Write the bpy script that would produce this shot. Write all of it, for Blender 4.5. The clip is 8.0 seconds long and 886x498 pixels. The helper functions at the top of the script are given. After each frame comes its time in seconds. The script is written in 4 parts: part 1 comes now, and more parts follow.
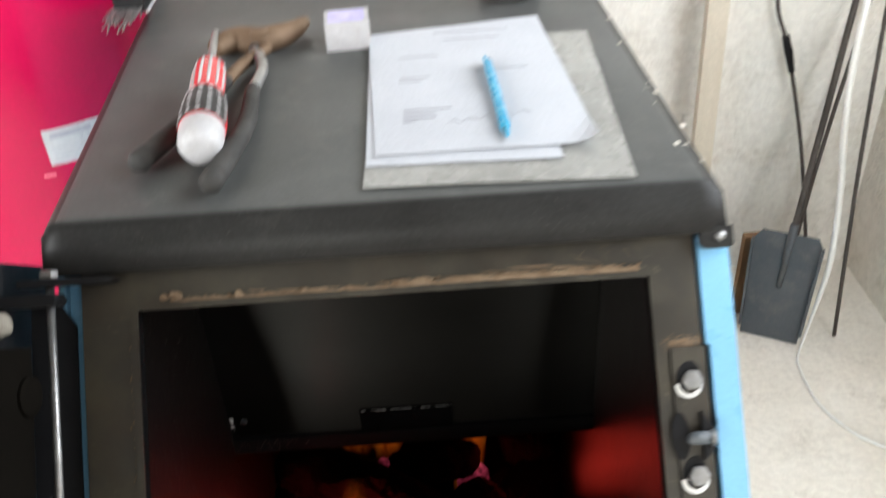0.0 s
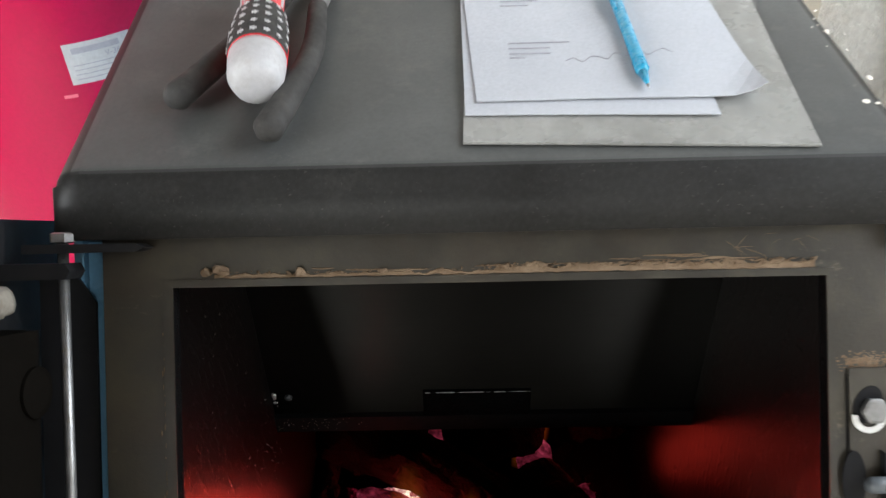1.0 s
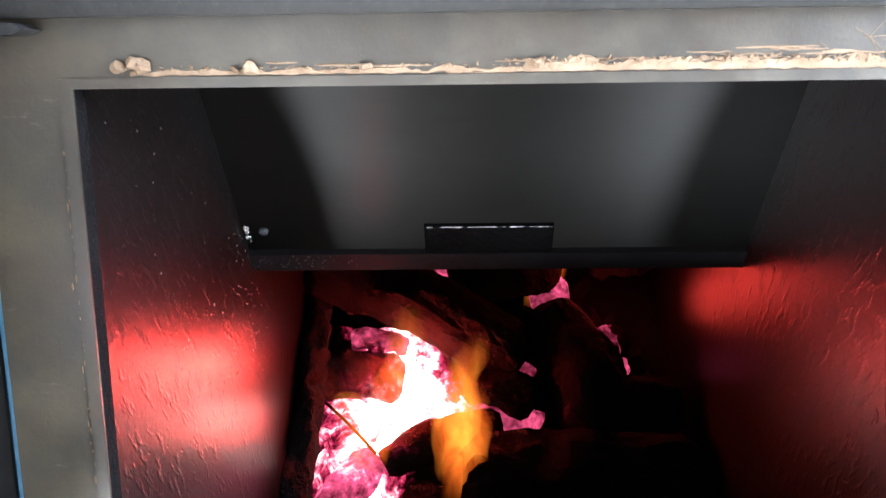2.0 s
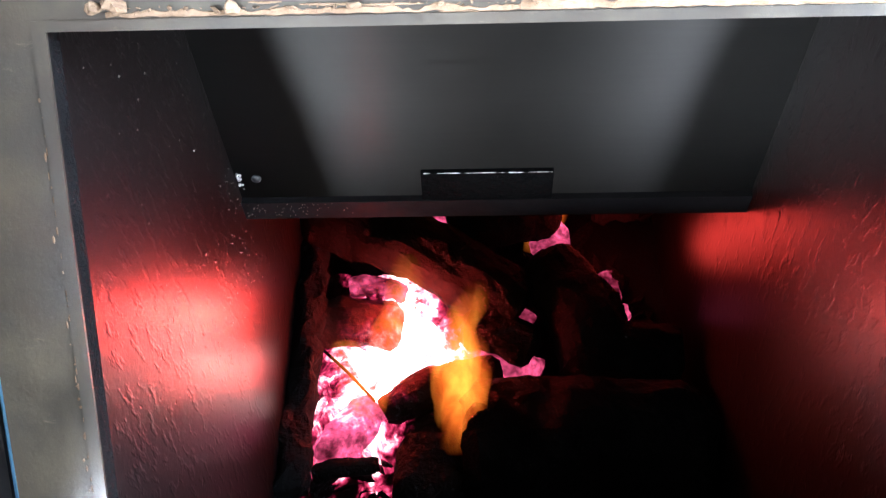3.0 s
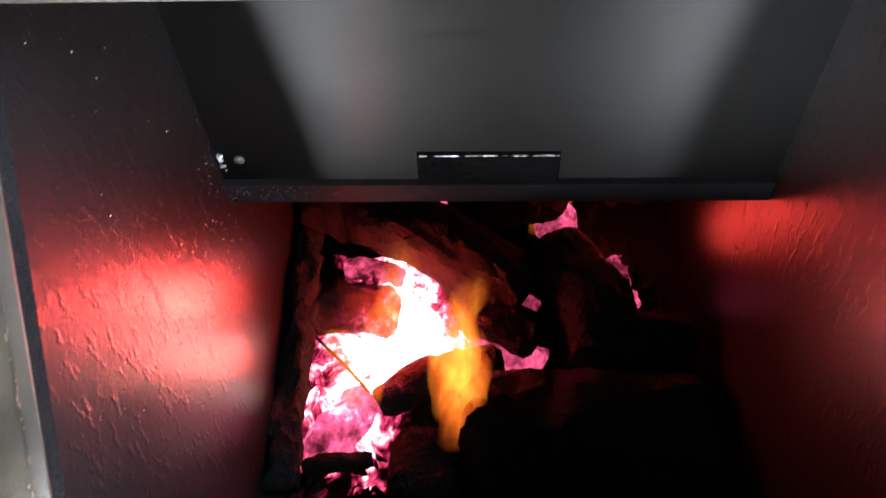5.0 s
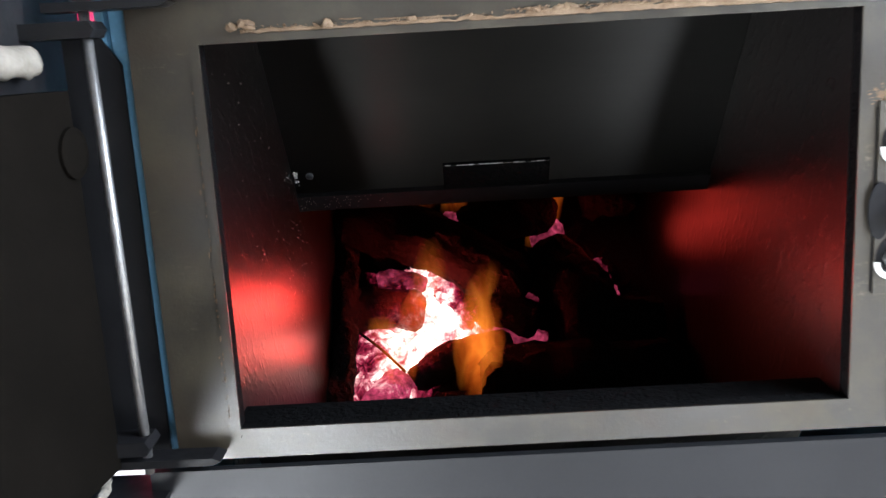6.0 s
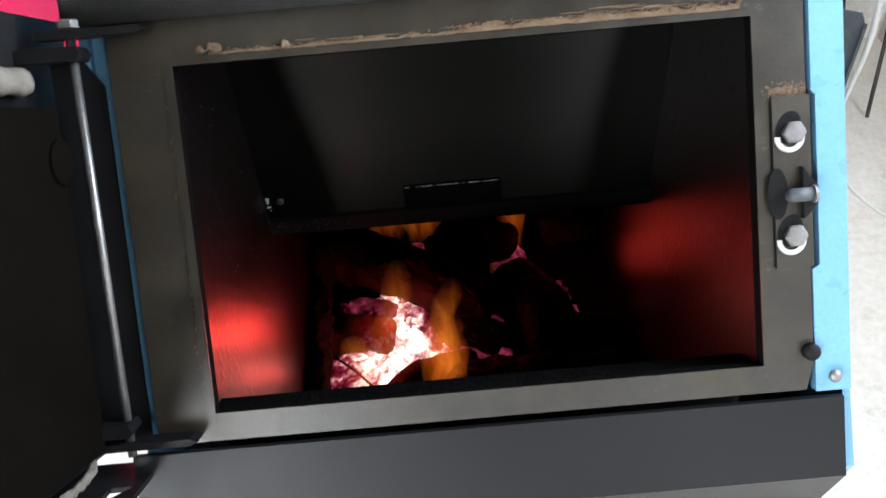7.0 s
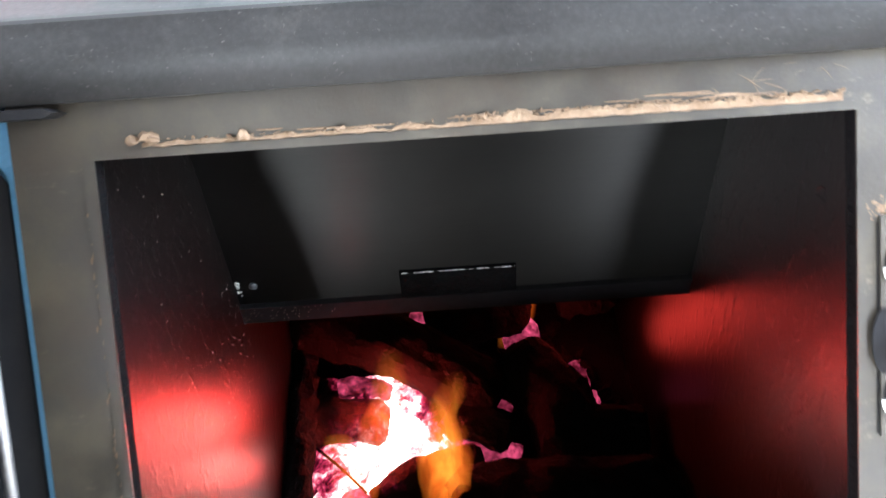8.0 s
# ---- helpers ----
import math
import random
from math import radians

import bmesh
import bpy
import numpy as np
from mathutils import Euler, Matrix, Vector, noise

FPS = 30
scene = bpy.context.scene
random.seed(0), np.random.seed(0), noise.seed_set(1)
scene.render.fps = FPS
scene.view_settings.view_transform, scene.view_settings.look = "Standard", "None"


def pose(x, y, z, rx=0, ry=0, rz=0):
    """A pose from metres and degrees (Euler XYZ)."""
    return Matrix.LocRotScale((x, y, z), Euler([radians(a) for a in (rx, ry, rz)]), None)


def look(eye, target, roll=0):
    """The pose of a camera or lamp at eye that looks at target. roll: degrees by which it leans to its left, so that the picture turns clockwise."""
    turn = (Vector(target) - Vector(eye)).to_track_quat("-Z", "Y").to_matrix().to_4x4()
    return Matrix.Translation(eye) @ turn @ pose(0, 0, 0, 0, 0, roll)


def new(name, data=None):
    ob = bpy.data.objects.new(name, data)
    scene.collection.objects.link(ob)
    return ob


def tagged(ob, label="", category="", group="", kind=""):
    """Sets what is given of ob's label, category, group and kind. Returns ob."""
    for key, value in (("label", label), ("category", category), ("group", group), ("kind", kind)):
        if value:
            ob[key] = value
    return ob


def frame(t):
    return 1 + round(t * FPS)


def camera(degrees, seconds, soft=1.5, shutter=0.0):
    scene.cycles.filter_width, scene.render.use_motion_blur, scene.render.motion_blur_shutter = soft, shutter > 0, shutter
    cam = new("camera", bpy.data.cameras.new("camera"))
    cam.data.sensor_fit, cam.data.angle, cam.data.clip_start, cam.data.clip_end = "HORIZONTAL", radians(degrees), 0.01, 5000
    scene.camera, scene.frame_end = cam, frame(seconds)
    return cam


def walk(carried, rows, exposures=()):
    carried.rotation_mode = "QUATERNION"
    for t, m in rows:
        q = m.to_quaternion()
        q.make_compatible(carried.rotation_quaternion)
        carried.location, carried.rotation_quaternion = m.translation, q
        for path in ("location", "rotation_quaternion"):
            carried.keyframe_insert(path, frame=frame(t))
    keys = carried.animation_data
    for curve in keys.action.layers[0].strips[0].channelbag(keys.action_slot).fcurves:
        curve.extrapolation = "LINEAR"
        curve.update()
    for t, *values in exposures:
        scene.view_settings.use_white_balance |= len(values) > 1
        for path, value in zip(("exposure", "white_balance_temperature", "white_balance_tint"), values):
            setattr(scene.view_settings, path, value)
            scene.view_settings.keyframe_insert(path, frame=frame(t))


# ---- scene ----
cam = camera(51.9, 8.0, soft=1.3, shutter=0.5)
# The loading front of the boiler leans back by 40 degrees; FACE maps its own axes (right, inward, up along the front) to the world.
FACE = Matrix.Translation((0, 0, 1.04)) @ Matrix.Rotation(radians(-40), 4, "X")
PATH = [
    (0, (0.037, -0.745, -0.021), (0.052, 1.25, 0.124), -3.9),
    (0.2, (0.002, -0.695, -0.017), (0.022, 1.304, 0.036), -2.5),
    (0.4, (-0.009, -0.666, -0.007), (0.009, 1.334, -0.01), -1.7),
    (0.5, (-0.012, -0.647, 0.003), (0.008, 1.353, -0.021), -1.8),
    (1, (-0.022, -0.584, 0.027), (-0.064, 1.416, 0.006), -1.2),
    (1.5, (-0.029, -0.473, 0.008), (-0.085, 1.503, -0.294), -0.9),
    (1.7, (-0.028, -0.444, 0.01), (-0.085, 1.523, -0.347), -0.6),
    (2.8, (-0.025, -0.407, 0.009), (-0.086, 1.526, -0.501), -1.4),
    (3, (-0.024, -0.406, 0.009), (-0.086, 1.523, -0.517), -1.2),
    (3.5, (-0.031, -0.408, 0.005), (-0.088, 1.519, -0.528), -1.2),
    (4, (-0.026, -0.37, 0.005), (-0.078, 1.557, -0.526), -0.8),
    (4.5, (-0.024, -0.336, 0.014), (-0.083, 1.584, -0.541), -0.8),
    (5, (-0.018, -0.349, 0.011), (-0.096, 1.559, -0.586), -0.8),
    (5.2, (-0.028, -0.382, 0.008), (-0.102, 1.522, -0.601), -1.8),
    (6.3, (-0.05, -0.643, -0.037), (-0.072, 1.325, -0.391), -3.5),
    (6.5, (-0.049, -0.658, -0.054), (-0.054, 1.313, -0.393), -3.8),
    (7, (-0.025, -0.671, -0.056), (-0.028, 1.309, -0.335), -5.0),
    (7.3, (-0.019, -0.642, -0.034), (-0.017, 1.343, -0.279), -5.8),
    (7.5, (-0.019, -0.604, -0.026), (-0.023, 1.381, -0.268), -5.7),
    (8, (-0.02, -0.503, 0.005), (-0.026, 1.48, -0.261), -3.9),
]
EXPOSURES = [(0.0, -0.1, 6400, 10.0), (0.5, 0.05, 6350, 10.0), (1.0, -0.4, 6300, 10.0), (1.2, 0.35, 6020, 10.8), (1.5, 1.9, 5600, 12.0), (1.8, 2.1, 5560, 12.2), (3.0, 2.4, 5400, 13.0), (4.0, 2.5, 5550, 13.0), (5.2, 2.5, 5550, 13.0), (5.8, 1.2, 5650, 11.9), (6.3, 0.35, 5900, 11.0), (6.6, 0.08, 5900, 11.0), (7.1, 0.0, 5900, 11.0), (7.5, 0.22, 5900, 11.0), (7.8, 1.0, 5720, 11.6), (8.0, 1.7, 5600, 12.0)]
walk(cam, [(t, FACE @ look(eye, target, roll)) for t, eye, target, roll in PATH], EXPOSURES)

# ---- light ----
world = bpy.data.worlds.new("world")
scene.world = world
world.use_nodes = True
wn = world.node_tree.nodes
sky = wn.new("ShaderNodeTexSky")
sky.sky_type, sky.sun_disc, sky.sun_elevation, sky.sun_rotation = "NISHITA", False, radians(35), radians(200)
world.node_tree.links.new(sky.outputs[0], wn["Background"].inputs[0])
wn["Background"].inputs[1].default_value = 0.1


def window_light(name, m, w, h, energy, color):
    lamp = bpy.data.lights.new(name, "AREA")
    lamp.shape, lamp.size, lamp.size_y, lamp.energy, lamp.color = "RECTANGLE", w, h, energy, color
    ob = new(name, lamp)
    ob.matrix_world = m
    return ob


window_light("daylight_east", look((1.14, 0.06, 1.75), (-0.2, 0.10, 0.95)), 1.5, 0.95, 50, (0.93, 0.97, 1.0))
# Two added south lamps: bright bands on the baffle, more light on the north wall.
window_light("added_lamp_south", look((-1.20, -3.02, 1.6), (-1.20, 0, 1.3)), 0.9, 1.2, 92, (1.0, 0.99, 0.92))
window_light("added_lamp_south", look((0.94, -3.02, 1.6), (0.94, 0, 1.3)), 0.3, 1.2, 15, (1.0, 0.985, 0.95))
window_light("daylight_west", look((-1.97, -1.15, 1.75), (0.3, 0.0, 0.95)), 1.5, 1.1, 118, (0.98, 0.99, 0.98))


def fire_light(place, energy, radius):
    lamp = bpy.data.lights.new("firelight", "POINT")
    lamp.energy, lamp.color, lamp.shadow_soft_size = energy, (1.0, 0.05, 0.03), radius
    new("firelight", lamp).location = place


fire_light((-0.092, 0.188, 0.478), 1.15, 0.018)
fire_light((-0.140, 0.135, 0.455), 0.22, 0.015)
fire_light((0.142, 0.300, 0.440), 0.06, 0.030)
fire_light((0.105, 0.315, 0.480), 0.11, 0.035)


# ---- materials ----
class Graph:
    """A small helper to wire shader nodes."""

    def __init__(self, name):
        self.m = bpy.data.materials.new(name)
        self.m.use_nodes = True
        self.t = self.m.node_tree
        self.p = self.t.nodes["Principled BSDF"]
        self.co = self.t.nodes.new("ShaderNodeTexCoord").outputs["Object"]

    def put(self, socket, value):
        if isinstance(value, bpy.types.NodeSocket):
            self.t.links.new(value, socket)
        elif isinstance(value, tuple) and len(value) == 3 and socket.type == "RGBA":
            socket.default_value = (*value, 1)
        else:
            socket.default_value = value

    def noise(self, scale, detail=6, rough=0.6, distort=0.0, stretch=None):
        n = self.t.nodes.new("ShaderNodeTexNoise")
        n.inputs["Scale"].default_value, n.inputs["Detail"].default_value = scale, detail
        n.inputs["Roughness"].default_value, n.inputs["Distortion"].default_value = rough, distort
        co = self.co
        if stretch:
            mp = self.t.nodes.new("ShaderNodeMapping")
            mp.inputs["Scale"].default_value = stretch
            self.t.links.new(co, mp.inputs[0])
            co = mp.outputs[0]
        self.t.links.new(co, n.inputs["Vector"])
        return n.outputs[0]

    def voronoi(self, scale, feature="F1"):
        n = self.t.nodes.new("ShaderNodeTexVoronoi")
        n.feature = feature
        n.inputs["Scale"].default_value = scale
        self.t.links.new(self.co, n.inputs["Vector"])
        return n.outputs["Distance"]

    def ramp(self, fac, lo, hi, a=0.0, b=1.0):
        n = self.t.nodes.new("ShaderNodeMapRange")
        n.clamp = True
        self.put(n.inputs[0], fac)
        for i, v in enumerate((lo, hi, a, b)):
            n.inputs[i + 1].default_value = v
        return n.outputs[0]

    def mix(self, fac, a, b):
        n = self.t.nodes.new("ShaderNodeMix")
        n.data_type = "RGBA"
        self.put(n.inputs[0], fac), self.put(n.inputs[6], a), self.put(n.inputs[7], b)
        return n.outputs[2]

    def calc(self, op, a, b=0.0):
        n = self.t.nodes.new("ShaderNodeMath")
        n.operation = op
        self.put(n.inputs[0], a), self.put(n.inputs[1], b)
        return n.outputs[0]

    def bump(self, height, strength, distance=0.002):
        n = self.t.nodes.new("ShaderNodeBump")
        n.inputs["Strength"].default_value, n.inputs["Distance"].default_value = strength, distance
        self.t.links.new(height, n.inputs["Height"])
        self.t.links.new(n.outputs[0], self.p.inputs["Normal"])

    def sep(self):
        n = self.t.nodes.new("ShaderNodeSeparateXYZ")
        self.t.links.new(self.co, n.inputs[0])
        return n.outputs


def surface(name, a, b, rough=0.5, metal=0.0, scale=6, fine=90, bump=0.15, dust=None, spread=0.15, depth=0.001, stretch=None, spec=0.5):
    """A painted, bare or mineral surface: two tones in large clouds, fine grain, and dust or wear in patches."""
    g = Graph(name)
    big, grain = g.noise(scale, stretch=stretch), g.noise(fine, 4)
    tone = g.mix(g.ramp(big, 0.32, 0.68), a, b)
    tone = g.mix(g.ramp(grain, 0.35, 0.8, 0, 0.35), tone, tuple(c * 0.6 for c in a))
    if dust:
        patch = g.calc("MULTIPLY", g.ramp(g.noise(scale * 2.3, 8, 0.7), 0.5, 0.72), g.ramp(grain, 0.3, 0.65))
        tone = g.mix(g.calc("MULTIPLY", patch, 0.8), tone, dust)
    g.put(g.p.inputs["Base Color"], tone)
    g.put(g.p.inputs["Metallic"], metal)
    g.put(g.p.inputs["Specular IOR Level"], spec)
    g.put(g.p.inputs["Roughness"], g.ramp(g.noise(scale * 3, 5), 0.3, 0.7, max(rough - spread, 0.03), min(rough + spread, 1)))
    if bump:
        g.bump(grain, bump, depth)
    return g.m


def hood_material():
    """Dark grey paint, darkened for the lip's shade, with pale dust settled on the level top."""
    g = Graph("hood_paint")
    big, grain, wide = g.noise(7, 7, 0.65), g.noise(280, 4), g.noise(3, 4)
    # The shade on the front lip is put into this paint colour.
    shaded_paint = g.mix(g.ramp(big, 0.3, 0.7), (0.0115, 0.0110, 0.0105), (0.0235, 0.0230, 0.0222))
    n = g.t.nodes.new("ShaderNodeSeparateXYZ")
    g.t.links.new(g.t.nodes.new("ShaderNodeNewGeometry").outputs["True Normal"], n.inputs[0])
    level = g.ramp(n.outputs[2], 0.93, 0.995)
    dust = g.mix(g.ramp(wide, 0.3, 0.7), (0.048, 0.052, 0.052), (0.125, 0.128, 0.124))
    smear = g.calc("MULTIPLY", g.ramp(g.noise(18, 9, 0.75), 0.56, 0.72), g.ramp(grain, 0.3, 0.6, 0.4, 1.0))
    tone = g.mix(g.calc("MULTIPLY", level, g.ramp(big, 0.2, 0.8, 0.6, 1.0)), shaded_paint, dust)
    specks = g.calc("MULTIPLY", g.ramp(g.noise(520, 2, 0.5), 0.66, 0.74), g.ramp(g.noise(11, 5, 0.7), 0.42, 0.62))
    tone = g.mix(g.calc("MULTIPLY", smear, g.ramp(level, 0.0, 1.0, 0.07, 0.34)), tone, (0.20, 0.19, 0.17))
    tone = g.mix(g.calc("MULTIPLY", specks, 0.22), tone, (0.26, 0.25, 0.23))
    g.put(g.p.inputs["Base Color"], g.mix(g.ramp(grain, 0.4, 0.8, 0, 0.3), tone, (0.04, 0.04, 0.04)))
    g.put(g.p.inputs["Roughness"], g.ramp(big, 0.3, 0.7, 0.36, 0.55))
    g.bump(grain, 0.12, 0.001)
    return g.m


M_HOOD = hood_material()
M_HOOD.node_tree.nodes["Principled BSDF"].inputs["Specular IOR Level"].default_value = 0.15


def face_material():
    """Bare steel under uneven soot and yellowish tar, scraped lighter in places."""
    g = Graph("sooty_steel")
    big, mid, grain = g.noise(5, 6, 0.6, 0.4), g.noise(22, 8, 0.7), g.noise(330, 5, 0.7)
    tone = g.mix(g.ramp(big, 0.3, 0.7), (0.012, 0.0105, 0.0075), (0.032, 0.028, 0.021))
    tone = g.mix(g.calc("MULTIPLY", g.ramp(mid, 0.45, 0.7), 0.55), tone, (0.056, 0.046, 0.024))
    tone = g.mix(g.calc("MULTIPLY", g.ramp(g.noise(13, 7, 0.7, 0.5), 0.48, 0.68), 0.55), tone, (0.022, 0.013, 0.006))
    scrape = g.calc("MULTIPLY", g.ramp(g.noise(40, 9, 0.8, 0.0, (0.5, 1, 1.6)), 0.60, 0.74), g.ramp(grain, 0.4, 0.6))
    tone = g.mix(g.calc("MULTIPLY", scrape, 0.6), tone, (0.26, 0.22, 0.15))
    tone = g.mix(g.ramp(grain, 0.45, 0.75, 0, 0.22), tone, (0.025, 0.023, 0.020))
    g.put(g.p.inputs["Base Color"], tone)
    g.put(g.p.inputs["Metallic"], 0.1)
    g.put(g.p.inputs["Specular IOR Level"], 0.65)
    g.put(g.p.inputs["Roughness"], g.ramp(mid, 0.3, 0.7, 0.28, 0.48))
    g.bump(g.calc("ADD", grain, mid), 0.16, 0.0012)
    return g.m


M_FACE = face_material()
M_COVER = surface("graphite_steel", (0.0095, 0.010, 0.0112), (0.0125, 0.0132, 0.0148), 0.42, 0.0, 5, 400, 0.08, None, 0.05, spec=0.22)
M_BLUE = surface("blue_enamel", (0.155, 0.36, 0.55), (0.175, 0.39, 0.59), 0.35, 0.0, 6, 300, 0.04)
M_BLACK = surface("black_steel", (0.007, 0.007, 0.008), (0.013, 0.013, 0.014), 0.5, 0.0, 9, 200, 0.2, (0.018, 0.017, 0.016), spec=0.12)


def tar_material():
    """Dark steel glazed with tar: run drips, blisters and fine pitting."""
    g = Graph("tarred_firebox_steel")
    big, grain = g.noise(5, 6, 0.6), g.noise(190, 5, 0.65)
    drips, blisters = g.noise(150, 3, 0.5, 0.0, (1, 1, 0.4)), g.noise(70, 3, 0.5, 0.0, (1, 1, 0.8))
    g.put(g.p.inputs["Base Color"], g.mix(g.ramp(big, 0.32, 0.68), (0.0026, 0.0024, 0.0025), (0.0056, 0.0045, 0.0044)))
    g.put(g.p.inputs["Specular IOR Level"], 0.11)
    g.put(g.p.inputs["Roughness"], g.ramp(big, 0.3, 0.7, 0.29, 0.35))
    relief = g.calc("ADD", g.calc("MULTIPLY", grain, 0.35), g.calc("MULTIPLY", g.ramp(drips, 0.54, 0.70), 0.45))
    g.bump(g.calc("SUBTRACT", relief, g.calc("MULTIPLY", g.ramp(blisters, 0.68, 0.74), 0.8)), 0.32, 0.0018)
    return g.m


M_TAR = tar_material()


def brushed_material():
    """Grey sheet steel, brushed across, dulled by a film of soot."""
    g = Graph("brushed_baffle_steel")
    big, grain = g.noise(7, 6, 0.6), g.noise(240, 4, 0.6, 0.0, (0.06, 1, 1))
    g.put(g.p.inputs["Base Color"], g.mix(g.ramp(big, 0.3, 0.7), (0.044, 0.043, 0.040), (0.055, 0.0535, 0.050)))
    g.put(g.p.inputs["Metallic"], 1.0)
    g.put(g.p.inputs["Anisotropic Rotation"], 0.25)
    g.put(g.p.inputs["Roughness"], g.ramp(grain, 0.3, 0.7, 0.42, 0.50))
    g.put(g.p.inputs["Anisotropic"], 1.0)
    tangent = g.t.nodes.new("ShaderNodeTangent")
    tangent.direction_type, tangent.axis = "RADIAL", "Z"
    g.t.links.new(tangent.outputs[0], g.p.inputs["Tangent"])
    return g.m


M_BAFFLE = brushed_material()
M_ZINC = surface("dull_zinc_steel", (0.24, 0.24, 0.24), (0.36, 0.36, 0.36), 0.42, 0.8, 40, 300, 0.15, (0.2, 0.17, 0.12))
M_WASHER = surface("worn_bright_zinc", (0.62, 0.62, 0.61), (0.74, 0.74, 0.73), 0.4, 0.3, 40, 300, 0.1)
M_ROPE = surface("tan_rope_residue", (0.115, 0.072, 0.040), (0.20, 0.142, 0.090), 0.95, 0.0, 60, 500, 0.8, (0.125, 0.087, 0.052))
M_GASKET = surface("white_gasket_rope", (0.17, 0.155, 0.13), (0.25, 0.23, 0.195), 0.95, 0.0, 30, 300, 0.7, (0.12, 0.10, 0.075), spec=0.1)
M_INSUL = surface("sooty_door_lining", (0.003, 0.0026, 0.0021), (0.006, 0.005, 0.004), 0.9, 0.0, 8, 160, 0.5, spec=0.02)
M_RED = surface("red_enamel", (0.36, 0.002, 0.042), (0.39, 0.0025, 0.047), 0.2, 0.0, 4, 200, 0.03, None, 0.05, spec=0.3)
M_PAPER = surface("white_paper", (0.40, 0.415, 0.45), (0.44, 0.455, 0.49), 0.9, 0.0, 12, 400, 0.03)
M_FOLDER = surface("clear_grey_plastic", (0.19, 0.19, 0.18), (0.25, 0.25, 0.24), 0.28, 0.0, 14, 200, 0.1, (0.36, 0.36, 0.35))
M_INK = surface("grey_ink", (0.27, 0.27, 0.30), (0.32, 0.32, 0.35), 0.8, 0, 40, 300, 0)
M_PEN = surface("blue_plastic", (0.02, 0.25, 0.42), (0.03, 0.30, 0.48), 0.25, 0, 30, 300, 0)
M_RUBBER = surface("dark_grip_rubber", (0.018, 0.017, 0.0155), (0.034, 0.032, 0.030), 0.8, 0, 20, 240, 0.4, (0.07, 0.065, 0.06))
M_RUST = surface("rusty_iron", (0.12, 0.075, 0.045), (0.21, 0.14, 0.09), 0.65, 0.5, 30, 240, 0.5)
M_REDGRIP = surface("red_plastic_grip", (0.55, 0.02, 0.03), (0.62, 0.035, 0.04), 0.35, 0, 20, 200, 0.05)
M_WHITE = surface("white_plastic", (0.38, 0.375, 0.385), (0.46, 0.455, 0.465), 0.5, 0, 30, 200, 0.05, (0.34, 0.32, 0.30))
M_PALERED = surface("pale_red_label", (0.62, 0.10, 0.16), (0.70, 0.16, 0.22), 0.5, 0, 30, 200, 0)
M_VIOLET = surface("violet_print", (0.36, 0.33, 0.62), (0.55, 0.52, 0.75), 0.6, 0, 60, 200, 0)
M_SHOVEL = surface("painted_shovel_steel", (0.075, 0.085, 0.095), (0.10, 0.11, 0.12), 0.5, 0.2, 10, 200, 0.15, (0.2, 0.19, 0.18))
M_ROD = surface("dark_iron_rod", (0.06, 0.05, 0.045), (0.11, 0.095, 0.085), 0.6, 0.4, 20, 200, 0.3)
M_WOOD = surface("brown_wood", (0.16, 0.085, 0.035), (0.24, 0.13, 0.06), 0.7, 0, 12, 140, 0.4, None, 0.1, 0.001, (1, 1, 0.1))
M_PALE = surface("pale_planed_wood", (0.60, 0.53, 0.42), (0.70, 0.63, 0.52), 0.7, 0, 12, 140, 0.2, None, 0.1, 0.001, (1, 1, 0.1))
M_CABLE = surface("white_cable", (0.80, 0.79, 0.75), (0.86, 0.85, 0.82), 0.45, 0, 30, 200, 0)
M_PLASTER = surface("rough_lime_plaster", (0.82, 0.79, 0.72), (0.91, 0.89, 0.84), 0.95, 0, 3.2, 55, 0.7, (0.60, 0.55, 0.47), 0.04, 0.012)
# Stained plaster, its tone lowered because the east wall gets less light.
M_PLASTER2 = surface("shaded_stained_plaster", (0.66, 0.61, 0.53), (0.80, 0.76, 0.69), 0.95, 0, 2.6, 55, 0.7, (0.46, 0.41, 0.33), 0.04, 0.012)
M_CONCRETE = surface("dusty_concrete", (0.74, 0.69, 0.61), (0.83, 0.79, 0.72), 0.92, 0, 4, 70, 0.5, (0.52, 0.47, 0.41), 0.04, 0.006)
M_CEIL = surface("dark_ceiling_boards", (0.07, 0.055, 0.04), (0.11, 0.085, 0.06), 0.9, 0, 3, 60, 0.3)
# For unseen room walls, kept dark so the boiler's front stays shaded.
M_DIM = surface("unseen_dark_wall", (0.09, 0.085, 0.075), (0.13, 0.12, 0.105), 0.95, 0, 3, 60, 0.5)
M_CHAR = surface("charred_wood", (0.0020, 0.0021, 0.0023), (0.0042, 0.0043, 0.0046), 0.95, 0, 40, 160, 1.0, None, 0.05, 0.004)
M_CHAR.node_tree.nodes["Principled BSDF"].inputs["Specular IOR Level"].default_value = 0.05


